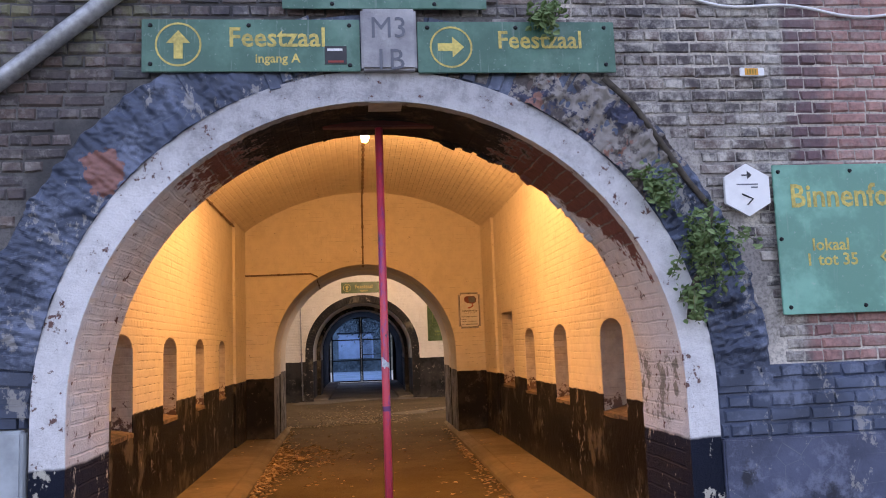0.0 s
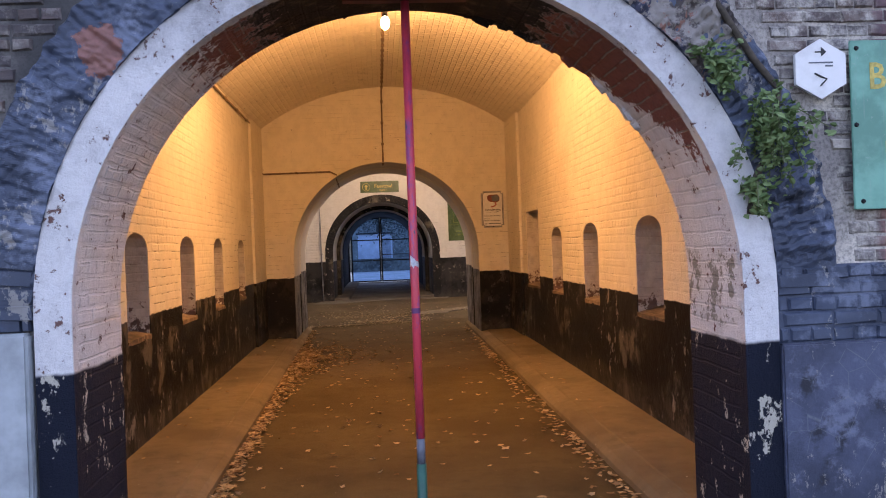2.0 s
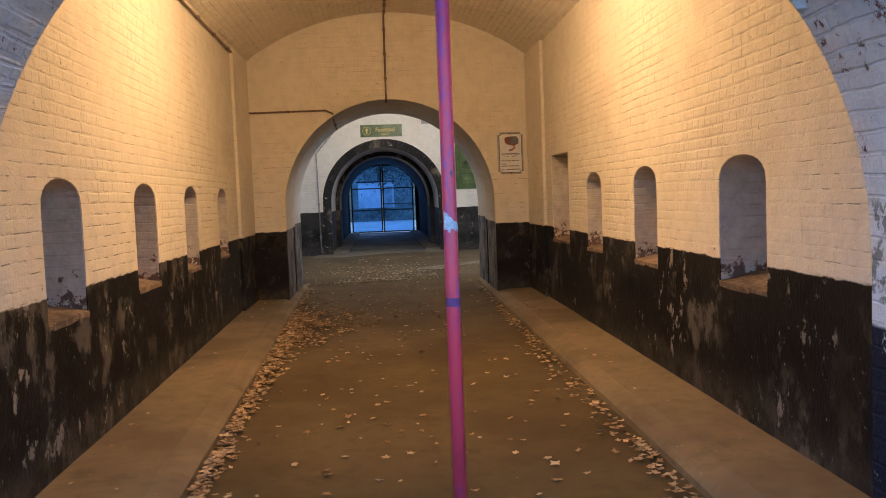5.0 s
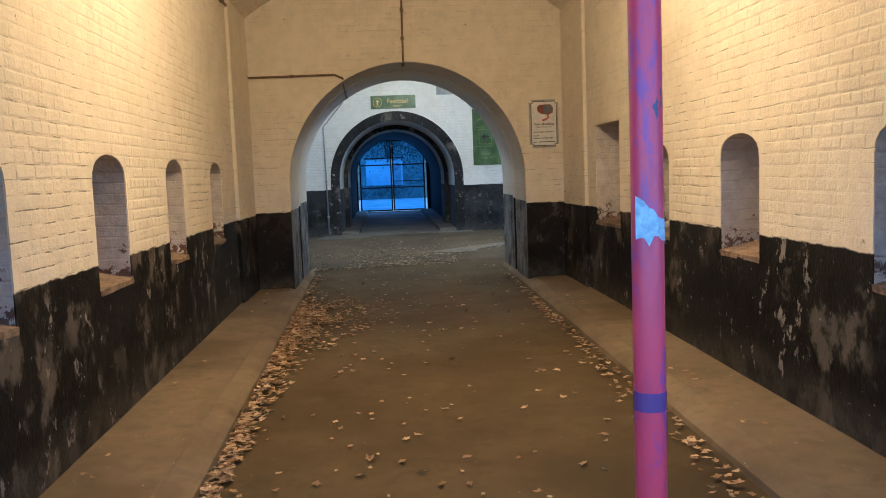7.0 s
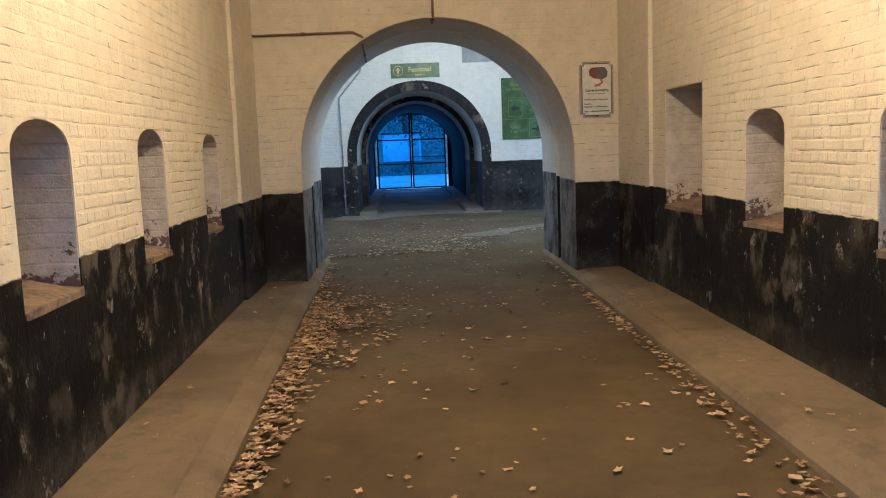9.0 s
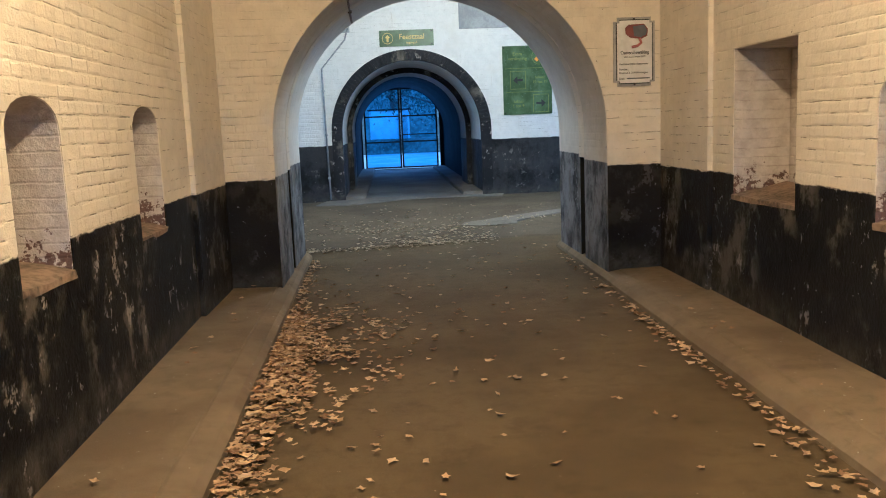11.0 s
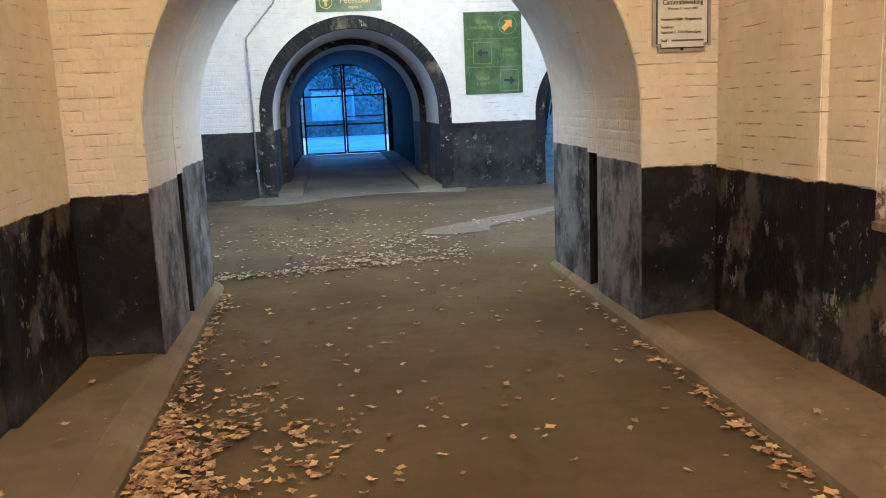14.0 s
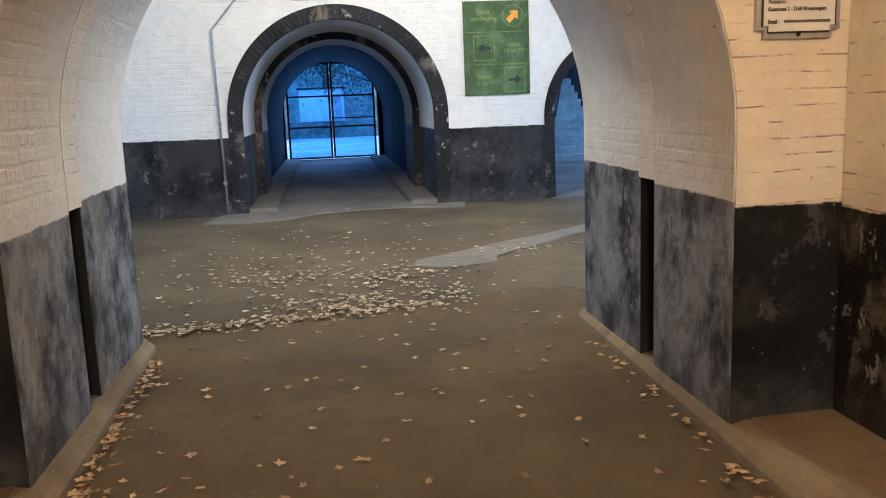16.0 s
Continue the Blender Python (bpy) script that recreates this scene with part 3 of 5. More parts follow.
cc = tagged(part("ceiling_corridor", box(-9, 9, 16.05, 22.9, 4.4, 4.7), M_FAR), "whitewashed corridor ceiling", "ceiling", kind="structure")
slab("arch_ring", ring(FC, FR - 0.004, FR + 0.19, FS, 0.14), [], 21.985, 22.1, xz, M_BLACKRING, far)
slab("arch_ring", ring(4.0, 0.996, 1.14, 1.30, 0.14), [], 21.985, 22.1, xz, M_BLACKRING, far)
# Dark timber colour, deepened to hold the shade of the far vault.
M_DARKVAULT = plain("shaded_dark_timber_lining", (0.022, 0.023, 0.030), 0.8, 0, 0.4, 9, 0.4)
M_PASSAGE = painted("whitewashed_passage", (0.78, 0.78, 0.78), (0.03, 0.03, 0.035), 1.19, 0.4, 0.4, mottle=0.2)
M_DARKVAULT.node_tree.nodes["Principled BSDF"].inputs["Specular IOR Level"].default_value = 0.03
for name, y0, y1, r, m in (("passage_reveal", 22.9, 24.0, FR, M_PASSAGE), ("passage_rib", 24.0, 25.4, 1.19, M_PASSAGE), ("passage_vault", 25.4, 33.4, 1.30, M_DARKVAULT)):
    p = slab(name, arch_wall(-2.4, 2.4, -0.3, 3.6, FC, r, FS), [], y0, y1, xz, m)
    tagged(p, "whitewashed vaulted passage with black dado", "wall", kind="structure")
slab("arch_ring", ring(FC, 1.186, 1.30, FS, 0.14), [], 23.97, 24.05, xz, M_BLACKRING, p)


# ---- writing and boards ----
def writing(words, x, z, size, mat, parent, y, name="lettering", wide=1.0, align="CENTER", bold=0.016):
    """Letters standing on a wall that faces the entrance, centred on x with their foot at z."""
    cu = bpy.data.curves.new(name, "FONT")
    cu.body, cu.size, cu.align_x, cu.extrude, cu.resolution_u, cu.offset = words, size, align, 0.0012, 2, size * bold
    tmp = bpy.data.objects.new(name, cu)
    scene.collection.objects.link(tmp)
    me = bpy.data.meshes.new_from_object(tmp.evaluated_get(bpy.context.evaluated_depsgraph_get()))
    bpy.data.objects.remove(tmp)
    for v in me.vertices:
        v.co = (x + v.co.x * wide, y - v.co.z, z + v.co.y)
    me.materials.clear()
    me.materials.append(mat)
    ob = new(name, me)
    ob.parent = parent
    return ob


def shape(name, pts, mat, parent, y, thick=0.0025):
    """A flat plate cut to an outline in (x, z), standing thick proud of y."""
    return slab(name, pts, [], y - thick, y, xz, mat, parent)


def arrow(x, z, s, turn, mat, parent, y, thin=1.0):
    c, n = math.cos(radians(turn)), math.sin(radians(turn))
    pts = [(-1, -0.3 * thin), (0.1, -0.3 * thin), (0.1, -0.8), (1, 0), (0.1, 0.8), (0.1, 0.3 * thin), (-1, 0.3 * thin)]
    return shape("arrow", [(x + s * (c * u - n * v), z + s * (n * u + c * v)) for u, v in pts], mat, parent, y)


def hoop(x, z, r, w, mat, parent, y, sides=40):
    ang = [2 * math.pi * i / sides for i in range(sides)]
    return slab("circle_mark", [(x + r * math.cos(a), z + r * math.sin(a)) for a in ang], [[(x + (r - w) * math.cos(a), z + (r - w) * math.sin(a)) for a in ang]], y - 0.002, y, xz, mat, parent)


def square(x, z, r, w, mat, parent, y, h=None):
    h = h or r
    o = [(x - r, z - h), (x + r, z - h), (x + r, z + h), (x - r, z + h)]
    return slab("frame_mark", o, [[(x - r + w, z - h + w), (x + r - w, z - h + w), (x + r - w, z + h - w), (x - r + w, z + h - w)]], y - 0.002, y, xz, mat, parent)


def bolts(spots, parent, y, r=0.012):
    for x, z in spots:
        bm = bmesh.new()
        bmesh.ops.create_cone(bm, cap_ends=True, segments=8, radius1=r, radius2=r * 0.6, depth=0.010)
        bmesh.ops.transform(bm, matrix=pose(x, y - 0.004, z, 90), verts=bm.verts)
        part("bolt", bm, M_IRON, parent)


def board(name, x0, x1, z0, z1, y, mat, label, category="sign", group=""):
    top = tagged(new(name), label, category, group)
    part("panel", box(x0, x1, y - 0.012, y, z0, z1, 0.003), mat, top)
    return top


FY = 3.935
b = board("direction_sign", -1.0, 0.03, 2.83, 3.09, FY, M_GREEN, "weathered green direction sign above the arch", group="direction signs")
hoop(-0.83, 2.965, 0.108, 0.009, M_YELLOW, b, FY - 0.012)
arrow(-0.83, 2.965, 0.07, 90, M_YELLOW, b, FY - 0.012)
writing("Feestzaal", -0.365, 2.955, 0.135, M_YELLOW, b, FY - 0.013, wide=0.95)
writing("ingang A", -0.365, 2.875, 0.062, M_YELLOW, b, FY - 0.013)
bolts([(-0.96, 3.06), (-0.96, 2.87), (-0.5, 3.06), (-0.02, 3.06), (-0.02, 2.86)], b, FY - 0.012)
stk = tagged(part("sticker", box(-0.14, -0.035, FY - 0.0165, FY - 0.0125, 2.865, 2.955), M_INK), "small black sticker with worn print on a sign", "sticker")
part("print", box(-0.128, -0.055, FY - 0.018, FY - 0.0165, 2.93, 2.942), M_WHITEPAINT, stk)
part("print", box(-0.125, -0.05, FY - 0.018, FY - 0.0165, 2.872, 2.882), plain("red_print", (0.3, 0.04, 0.03)), stk)
b = board("direction_sign", 0.31, 1.30, 2.82, 3.08, FY, M_GREEN, "weathered green direction sign half hidden by a plant", group="direction signs")
hoop(0.475, 2.95, 0.105, 0.009, M_YELLOW, b, FY - 0.012)
arrow(0.475, 2.95, 0.065, 0, M_YELLOW, b, FY - 0.012)
writing("Feestzaal", 0.92, 2.945, 0.125, M_YELLOW, b, FY - 0.013, wide=0.95)
bolts([(1.25, 3.05), (1.25, 2.86), (0.36, 3.05), (0.8, 3.05)], b, FY - 0.012)
b = board("upper_sign", -0.34, 0.66, 3.145, 3.42, FY, M_GREEN, "weathered green enamel board above the arch", group="direction signs")
bolts([(-0.1, 3.17), (0.4, 3.17)], b, FY - 0.012)
b = board("information_sign", 2.07, 2.95, 1.585, 2.335, FY, M_GREENGLARE, "large weathered green enamel sign with yellow writing")
writing("Binnenfort", 2.15, 2.12, 0.165, M_YELLOW, b, FY - 0.013, wide=0.9, align="LEFT")
writing("lokaal", 2.345, 1.90, 0.085, M_YELLOW, b, FY - 0.013)
writing("1 tot 35", 2.345, 1.825, 0.085, M_YELLOW, b, FY - 0.013)
slab("frame_mark", [(2.60 + 0.13, 1.86), (2.73, 1.99), (2.60, 1.86), (2.73, 1.73)][1:] + [(2.86, 1.86)], [[(2.73, 1.975), (2.615, 1.86), (2.73, 1.745), (2.845, 1.86)]], FY - 0.015, FY - 0.012, xz, M_YELLOW, b)
bolts([(2.10, 2.30), (2.11, 1.62), (2.48, 2.30), (2.5, 1.62), (2.09, 1.96)], b, FY - 0.012)

hexa = tagged(new("hexagonal_sign"), "white hexagonal route sign on the brick front", "sign")
shape("plate", [(1.93 + 0.133 * math.sin(radians(60 * i)), 2.21 + 0.133 * math.cos(radians(60 * i))) for i in range(6)], M_WHITEPAINT, hexa, FY, 0.02)
arrow(1.93, 2.285, 0.026, 0, M_INK, hexa, FY - 0.02, 0.35)
part("print", box(1.875, 1.985, FY - 0.022, FY - 0.02, 2.235, 2.241), M_POSTGREY, hexa)
part("print", box(1.95, 1.985, FY - 0.022, FY - 0.02, 2.22, 2.226), M_POSTGREY, hexa)
part("mark", tube([(1.90, FY - 0.022, 2.19), (1.93, FY - 0.022, 2.175), (1.955, FY - 0.022, 2.165), (1.925, FY - 0.022, 2.135)], 0.004, 6), M_INK, hexa)

mk = tagged(new("marker_plate"), "small white and orange marker plate on brick", "sign")
part("plate", box(1.945, 2.075, FY - 0.01, FY, 2.797, 2.843, 0.004), M_WHITEPAINT, mk)
part("label_field", box(1.97, 2.04, FY - 0.012, FY - 0.01, 2.803, 2.838), M_ORANGE, mk)
for i in range(4):
    part("print", box(1.98 + 0.014 * i, 1.987 + 0.014 * i, FY - 0.0135, FY - 0.012, 2.808, 2.832), plain("ochre_print", (0.4, 0.25, 0.02)), mk)

# keystone of the arch with its carved number
k = Mat("weathered_grey_stone", 0.9)
st = k.noise(30, 7, 0.7)
k.bump(st, 0.7, 0.012)
M_STONE = k.done(k.mix(k.step(k.noise(5, 5), 0.35, 0.7), (0.27, 0.27, 0.29), k.mix(st, (0.36, 0.36, 0.38), (0.55, 0.54, 0.55))))
key = tagged(new("keystone"), "weathered grey keystone with carved letters", "keystone")
part("block", box(0.035, 0.305, 3.90, 3.99, 2.83, 3.14, 0.012), M_STONE, key)
writing("M3", 0.17, 2.99, 0.15, M_POSTGREY, key, 3.898, wide=0.95, bold=0.0)
writing("1B", 0.17, 2.83, 0.15, M_POSTGREY, key, 3.898, wide=0.95, bold=0.0)
part("white_block", box(0.06, 0.29, 3.954, 4.12, 2.684, 2.715, 0.004), plain("dull_limewash", (0.50, 0.48, 0.49), 0.85, 0, 0.35, 14, 0.5), key, "whitewashed stone under the crown")

# ---- entrance front: plinths, pipe, cable ----
pl = tagged(part("plinth_east", box(1.718, 9, 3.93, 3.99, -0.1, 1.0, 0.008), M_NAVY), "smooth blue-black tarred plinth", "plinth", kind="structure")
pw = tagged(part("plinth_west", box(-9, -1.50, 3.91, 3.99, -0.1, 1.19, 0.012), plain("pale_blue_grey_stone", (0.36, 0.40, 0.43), 0.8, 0, 0.3, 9, 0.4)), "pale grey stone plinth", "plinth", kind="structure")
dp = tagged(part("drain_pipe", tube([(-2.6, 3.916, 2.02), (-1.62, 3.916, 2.80), (-1.0, 3.916, 3.31), (-0.9, 3.916, 3.5), (-0.9, 3.916, 6.9)], 0.043, 14), M_GREYPIPE, smooth=True), "grey weathered metal drainpipe slanting across the brick", "pipe")
cb = tagged(part("cable", tube([(1.0 + 0.08 * i, 3.955, 3.42 - 0.31 * (1 - math.exp(-i / 9.0)) - 0.02 * math.sin(i * 0.7)) for i in range(60)], 0.008, 6), M_WHITEPAINT, smooth=True), "thin white cable sagging along the brick front", "cable")

# ---- post in the gateway ----
post = tagged(new("barrier_post"), "thin magenta red post with green foot in the gateway", "post")
post.location = (0.12, 4.33, 0)
part("shaft", tube([(0, 0, 0.58), (0, 0, 1.19), (0, 0, 2.66)], 0.0207, 20), M_POST, post, smooth=True)
part("collar", tube([(0, 0, 0.45), (0, 0, 0.585)], 0.0203, 20), M_POSTGREY, post, smooth=True)
part("foot", tube([(0, 0, -0.01), (0, 0, 0.46)], 0.024, 20), M_POSTGREEN, post, "dark green painted foot", smooth=True)
part("band", tube([(0, 0, 1.175), (0, 0, 1.20)], 0.0211, 20), plain("violet_tape", (0.16, 0.05, 0.17)), post)
part("head", box(-0.30, 0.30, -0.03, 0.03, 2.655, 2.70, 0.006), plain("dark_red_head_bar", (0.13, 0.03, 0.03)), post)
# torn paper sticker wrapped round the shaft
sv, sf = [], []
random.seed(5)
for i in range(10):
    a = radians(-150 + 16 * i)
    lo, hi = 1.388 + 0.014 * random.random(), 1.444 - 0.004 * i + 0.01 * random.random()
    for z in (lo, hi):
        sv.append((0.0217 * math.cos(a), 0.0217 * math.sin(a), z))
for i in range(9):
    sf.append((2 * i, 2 * i + 2, 2 * i + 3, 2 * i + 1))
part_st = mesh("torn_sticker", sv, sf, plain("torn_paper", (0.62, 0.66, 0.72), 0.7, 0, 0.5, 60), post, "torn pale paper sticker")

# ---- tunnel: bulb, conduits, board ----
bulb = tagged(new("bulkhead_lamp"), "bare glowing bulb hanging from the vault", "lamp")
bm = bmesh.new()
bmesh.ops.create_uvsphere(bm, u_segments=16, v_segments=10, radius=0.045)
bmesh.ops.transform(bm, matrix=Matrix.Translation((0.09, 8.5, 3.68)) @ Matrix.Diagonal((1, 1, 1.5, 1)), verts=bm.verts)
gl = part("bulb", bm, M_BULB, bulb, smooth=True)
part("holder", tube([(0.09, 8.5, 3.74), (0.09, 8.5, 3.80)], 0.028, 12), M_IRON, bulb, smooth=True)
part("stem", tube([(0.09, 8.5, 3.80), (0.09, 8.5, 4.09)], 0.009, 8), M_IRON, bulb)


# Fixture added for the unseen corridor lamp; its form and place are assumed.
cl = tagged(new("bulkhead_lamp"), "unseen round ceiling lamp added in the cross corridor", "lamp")
part("base", tube([(0.6, 18.5, 4.40), (0.6, 18.5, 4.34)], 0.13, 20), M_IRON, cl, smooth=True)
bm = bmesh.new()
bmesh.ops.create_uvsphere(bm, u_segments=16, v_segments=8, radius=0.11)
bmesh.ops.transform(bm, matrix=Matrix.Translation((0.6, 18.5, 4.32)) @ Matrix.Diagonal((1, 1, 0.6, 1)), verts=bm.verts)
part("bulb", bm, M_BULB, cl, smooth=True)


def conduit(points, r, label, clip_step=0.9):
    top = tagged(new("conduit"), label, "conduit")
    part("tube", tube(points, r, 8), M_CONDUIT, top, smooth=True)
    for p, q in zip(points, points[1:]):
        p, q = Vector(p), Vector(q)
        n = int((q - p).length / clip_step)
        for i in range(n):
            c = p.lerp(q, (i + 0.5) / n)
            part("clip", box(c.x - r * 1.6, c.x + r * 1.6, c.y - r * 1.6, c.y + r * 1.6, c.z - r * 1.2, c.z + r * 1.2), M_CONDUIT, top)
    return top


conduit([(left_x(4.8) + 0.02, 4.8, 3.38), (left_x(13.8) + 0.025, 13.86, 3.40), (left_x(13.8) + 0.025, 13.87, 2.78), (left_x(13.8) + 0.06, 13.875, 2.74), (-0.80, 13.875, 2.75), (-0.70, 13.875, 2.70)], 0.013, "thin painted conduit along the tunnel wall")
conduit([(0.09, 8.6, 4.085), (0.08, 13.5, 4.08), (0.07, 13.86, 4.03), (0.06, 13.875, 3.0), (0.06, 13.875, 2.90), (0.06, 14.2, 2.87)], 0.014, "painted conduit down the middle of the end wall", 0.28)
conduit([(-0.70, 13.875, 2.70), (-0.72, 14.3, 2.66), (-0.75, 15.9, 2.64)], 0.012, "thin conduit under the doorway arch")

cs = tagged(new("camera_notice"), "white camera surveillance notice in a rounded grey frame", "sign")
bm = box(1.63, 2.00, 13.875, 13.905, 1.665, 2.265)
bmesh.ops.bevel(bm, geom=[e for e in bm.edges if abs(e.verts[0].co.y - e.verts[1].co.y) > 0.01], offset=0.035, segments=4, affect="EDGES")
part("frame", bm, plain("grey_metal_frame", (0.40, 0.40, 0.40), 0.5, 0.3), cs)
bm = box(1.650, 1.980, 13.870, 13.88, 1.685, 2.245)
bmesh.ops.bevel(bm, geom=[e for e in bm.edges if abs(e.verts[0].co.y - e.verts[1].co.y) > 0.005], offset=0.028, segments=4, affect="EDGES")
part("border_line", bm, M_INK, cs)
bm = box(1.658, 1.972, 13.867, 13.88, 1.693, 2.237)
bmesh.ops.bevel(bm, geom=[e for e in bm.edges if abs(e.verts[0].co.y - e.verts[1].co.y) > 0.005], offset=0.022, segments=4, affect="EDGES")
part("face", bm, M_WHITEPAINT, cs)
cs.location.z = 0.095
CY = 13.866
shape("camera_body", [(1.73, 2.17), (1.76, 2.20), (1.90, 2.205), (1.935, 2.16), (1.93, 2.10), (1.88, 2.075), (1.78, 2.085), (1.735, 2.12)], plain("red_brown_print", (0.20, 0.06, 0.05)), cs, CY)
shape("camera_shade", [(1.80, 2.185), (1.90, 2.195), (1.925, 2.155), (1.92, 2.11), (1.87, 2.09), (1.81, 2.10)], M_POSTGREY, cs, CY - 0.003)
part("camera_arm", tube([(1.86, CY - 0.003, 2.08), (1.875, CY - 0.003, 2.04), (1.84, CY - 0.003, 2.015), (1.79, CY - 0.003, 2.005)], 0.012, 6), plain("pink_red_print", (0.45, 0.16, 0.14)), cs)
writing("Camerabewaking", 1.815, 1.945, 0.042, M_INK, cs, CY - 0.001, wide=0.88)
writing("Wet van 21 maart 2007", 1.815, 1.915, 0.020, M_INK, cs, CY - 0.001)
writing("Verantwoordelijke : Burgemeester", 1.675, 1.852, 0.0235, M_INK, cs, CY - 0.001, wide=0.8, align="LEFT")
writing("Postadres :", 1.675, 1.805, 0.0235, M_INK, cs, CY - 0.001, wide=0.8, align="LEFT")
writing("Kaasstraat 2 - 2160 Wommelgem", 1.675, 1.775, 0.0235, M_INK, cs, CY - 0.001, wide=0.8, align="LEFT")
writing("Email :", 1.675, 1.725, 0.0235, M_INK, cs, CY - 0.001, wide=0.8, align="LEFT")
part("print", box(1.745, 1.95, CY - 0.002, CY, 1.727, 1.738), M_POSTGREY, cs)
bolts([(1.815, 1.68), (1.815, 2.25)], cs, 13.872, 0.009)

# pilaster strips beside the end wall
for sgn, fx in ((-1, left_x), (1, right_x)):
    x = fx(13.3)
    p = part("pilaster", box(min(x - sgn * 0.045, x + sgn * 0.1), max(x - sgn * 0.045, x + sgn * 0.1), 12.76, 13.9, 0.05, 3.46, 0.006), M_TUNNEL)
    tagged(p, "shallow limewashed pilaster with black foot", "pilaster", kind="structure")

# niche sills
M_SILL = plain("worn_terracotta_sill", (0.22, 0.16, 0.105), 0.9, 0, 0.6, 25, 0.8)
for fx, sgn, spans, parent in ((left_x, -1, NL, "wall_west"), (right_x, 1, NR + [(11.39, 12.36)], "wall_east")):
    for a, c in spans:
        x = fx((a + c) / 2)
        bm = bmesh.new()
        pts = [(x - sgn * 0.004, 0.895), (x + sgn * 0.40, 0.975), (x + sgn * 0.43, 0.90), (x - sgn * 0.004, 0.86)]
        lo = [bm.verts.new((u, a + 0.005, v)) for u, v in pts]
        hi = [bm.verts.new((u, c - 0.005, v)) for u, v in pts]
        bm.faces.new(lo)
        bm.faces.new(hi[::-1])
        for i in range(4):
            bm.faces.new((lo[i], hi[i], hi[(i + 1) % 4], lo[(i + 1) % 4]))
        bmesh.ops.subdivide_edges(bm, edges=bm.edges, cuts=3, use_grid_fill=True)
        for v in bm.verts:
            v.co += 0.012 * noise.noise_vector(v.co * 14)
        bmesh.ops.recalc_face_normals(bm, faces=bm.faces)
        part("sill", bm, M_SILL, bpy.data.objects[parent], "worn sloping sill of a niche")

# ---- corridor: signs, conduit, patches ----
WY = 21.99
b = board("hall_sign", -0.49, 0.50, 2.935, 3.225, WY, M_GREEN2, "green hall direction sign above the inner arch")
hoop(-0.34, 3.08, 0.10, 0.01, M_YELLOW, b, WY - 0.012)
arrow(-0.34, 3.08, 0.065, 90, M_YELLOW, b, WY - 0.012)
writing("Feestzaal", 0.10, 3.06, 0.135, M_YELLOW, b, WY - 0.013, wide=0.95)
writing("ingang A", 0.10, 2.98, 0.06, M_YELLOW, b, WY - 0.013)
bolts([(-0.46, 3.19), (0.46, 3.19), (0.46, 2.97)], b, WY - 0.012)
b = board("wayfinding_sign", 1.75, 2.66, 1.62, 2.87, WY, M_GREEN2, "tall green wayfinding sign with arrows on whitewash")
yy = WY - 0.012
M_DULL = plain("dull_yellow_lines", (0.22, 0.27, 0.06), 0.5)
for z in (2.46, 2.03):
    part("divider_line", box(1.80, 2.62, yy - 0.002, yy, z, z + 0.007), M_DULL, b)
hoop(2.44, 2.67, 0.145, 0.008, M_DULL, b, yy)
arrow(2.44, 2.67, 0.10, 45, M_ORANGE, b, yy, 1.2)
square(2.03, 2.25, 0.145, 0.009, M_DULL, b, yy, 0.165)
arrow(2.03, 2.25, 0.09, 180, M_INK, b, yy, 0.7)
square(2.45, 1.82, 0.145, 0.009, M_DULL, b, yy, 0.165)
arrow(2.45, 1.82, 0.09, 0, M_INK, b, yy, 0.7)
writing("Extra", 2.03, 2.70, 0.085, M_DULL, b, yy - 0.001)
writing("verdieping", 2.03, 2.615, 0.085, M_DULL, b, yy - 0.001)
writing("lokaal", 2.44, 2.27, 0.075, M_DULL, b, yy - 0.001)
writing("10 tot 17", 2.44, 2.185, 0.075, M_DULL, b, yy - 0.001)
writing("lokaal", 2.03, 1.84, 0.08, M_DULL, b, yy - 0.001)
writing("1 tot 9", 2.03, 1.755, 0.08, M_DULL, b, yy - 0.001)
bolts([(1.78, 2.84), (2.2, 2.84), (2.63, 2.84), (1.78, 1.65), (2.63, 1.65), (2.63, 2.25)], b, yy)
k2 = conduit([(-1.53, 21.96, 0.2), (-1.56, 21.96, 2.58), (-1.12, 21.96, 3.08), (-1.05, 21.96, 3.3)], 0.016, "grey conduit bent along the whitewashed wall", 0.7)
for c in k2.children:
    c.data.materials[0] = M_GREYPIPE
for x0, x1 in ((0.97, 2.35), (-2.2, -1.02)):
    tagged(part("grey_panel", box(x0, x1, 21.97, 22.0, 3.21, 4.1, 0.004), plain("grey_plaster_field", (0.36, 0.37, 0.38), 0.8)), "flat grey field high on the whitewashed wall", "panel")


def patch(name, pts, h, label):
    """A thin uneven skim on the floor."""
    n = len(pts)
    v = [(x, y, rise(y) + h) for x, y in pts] + [(x + 0.03 * math.sin(i * 2.3), y - 0.02, rise(y) - 0.02) for i, (x, y) in enumerate(pts)]
    f = [tuple(range(n))] + [(i, i + n, (i + 1) % n + n, (i + 1) % n) for i in range(n)]
    return tagged(mesh(name, v, f, M_SCREED), label, "floor patch", kind="structure")


# the corridor's own layer of asphalt, broken off along its edge
cols, lines, av, af = 90, [0.0, 0.02, 0.25, 0.5, 0.75, 1.0], [], []
for i in range(cols + 1):
    x = -8.0 + 16.0 * i / cols
    y0 = 16.78 + 0.10 * x + 0.16 * noise.noise((x * 1.3, 0, 5)) + 0.07 * noise.noise((x * 5, 0, 9)) if abs(x) < 1.9 else 16.06
    for t in lines:
        y = y0 + (21.9 - y0) * t
        av.append((x, y, rise(y) + (0.013 if t else -0.01)))
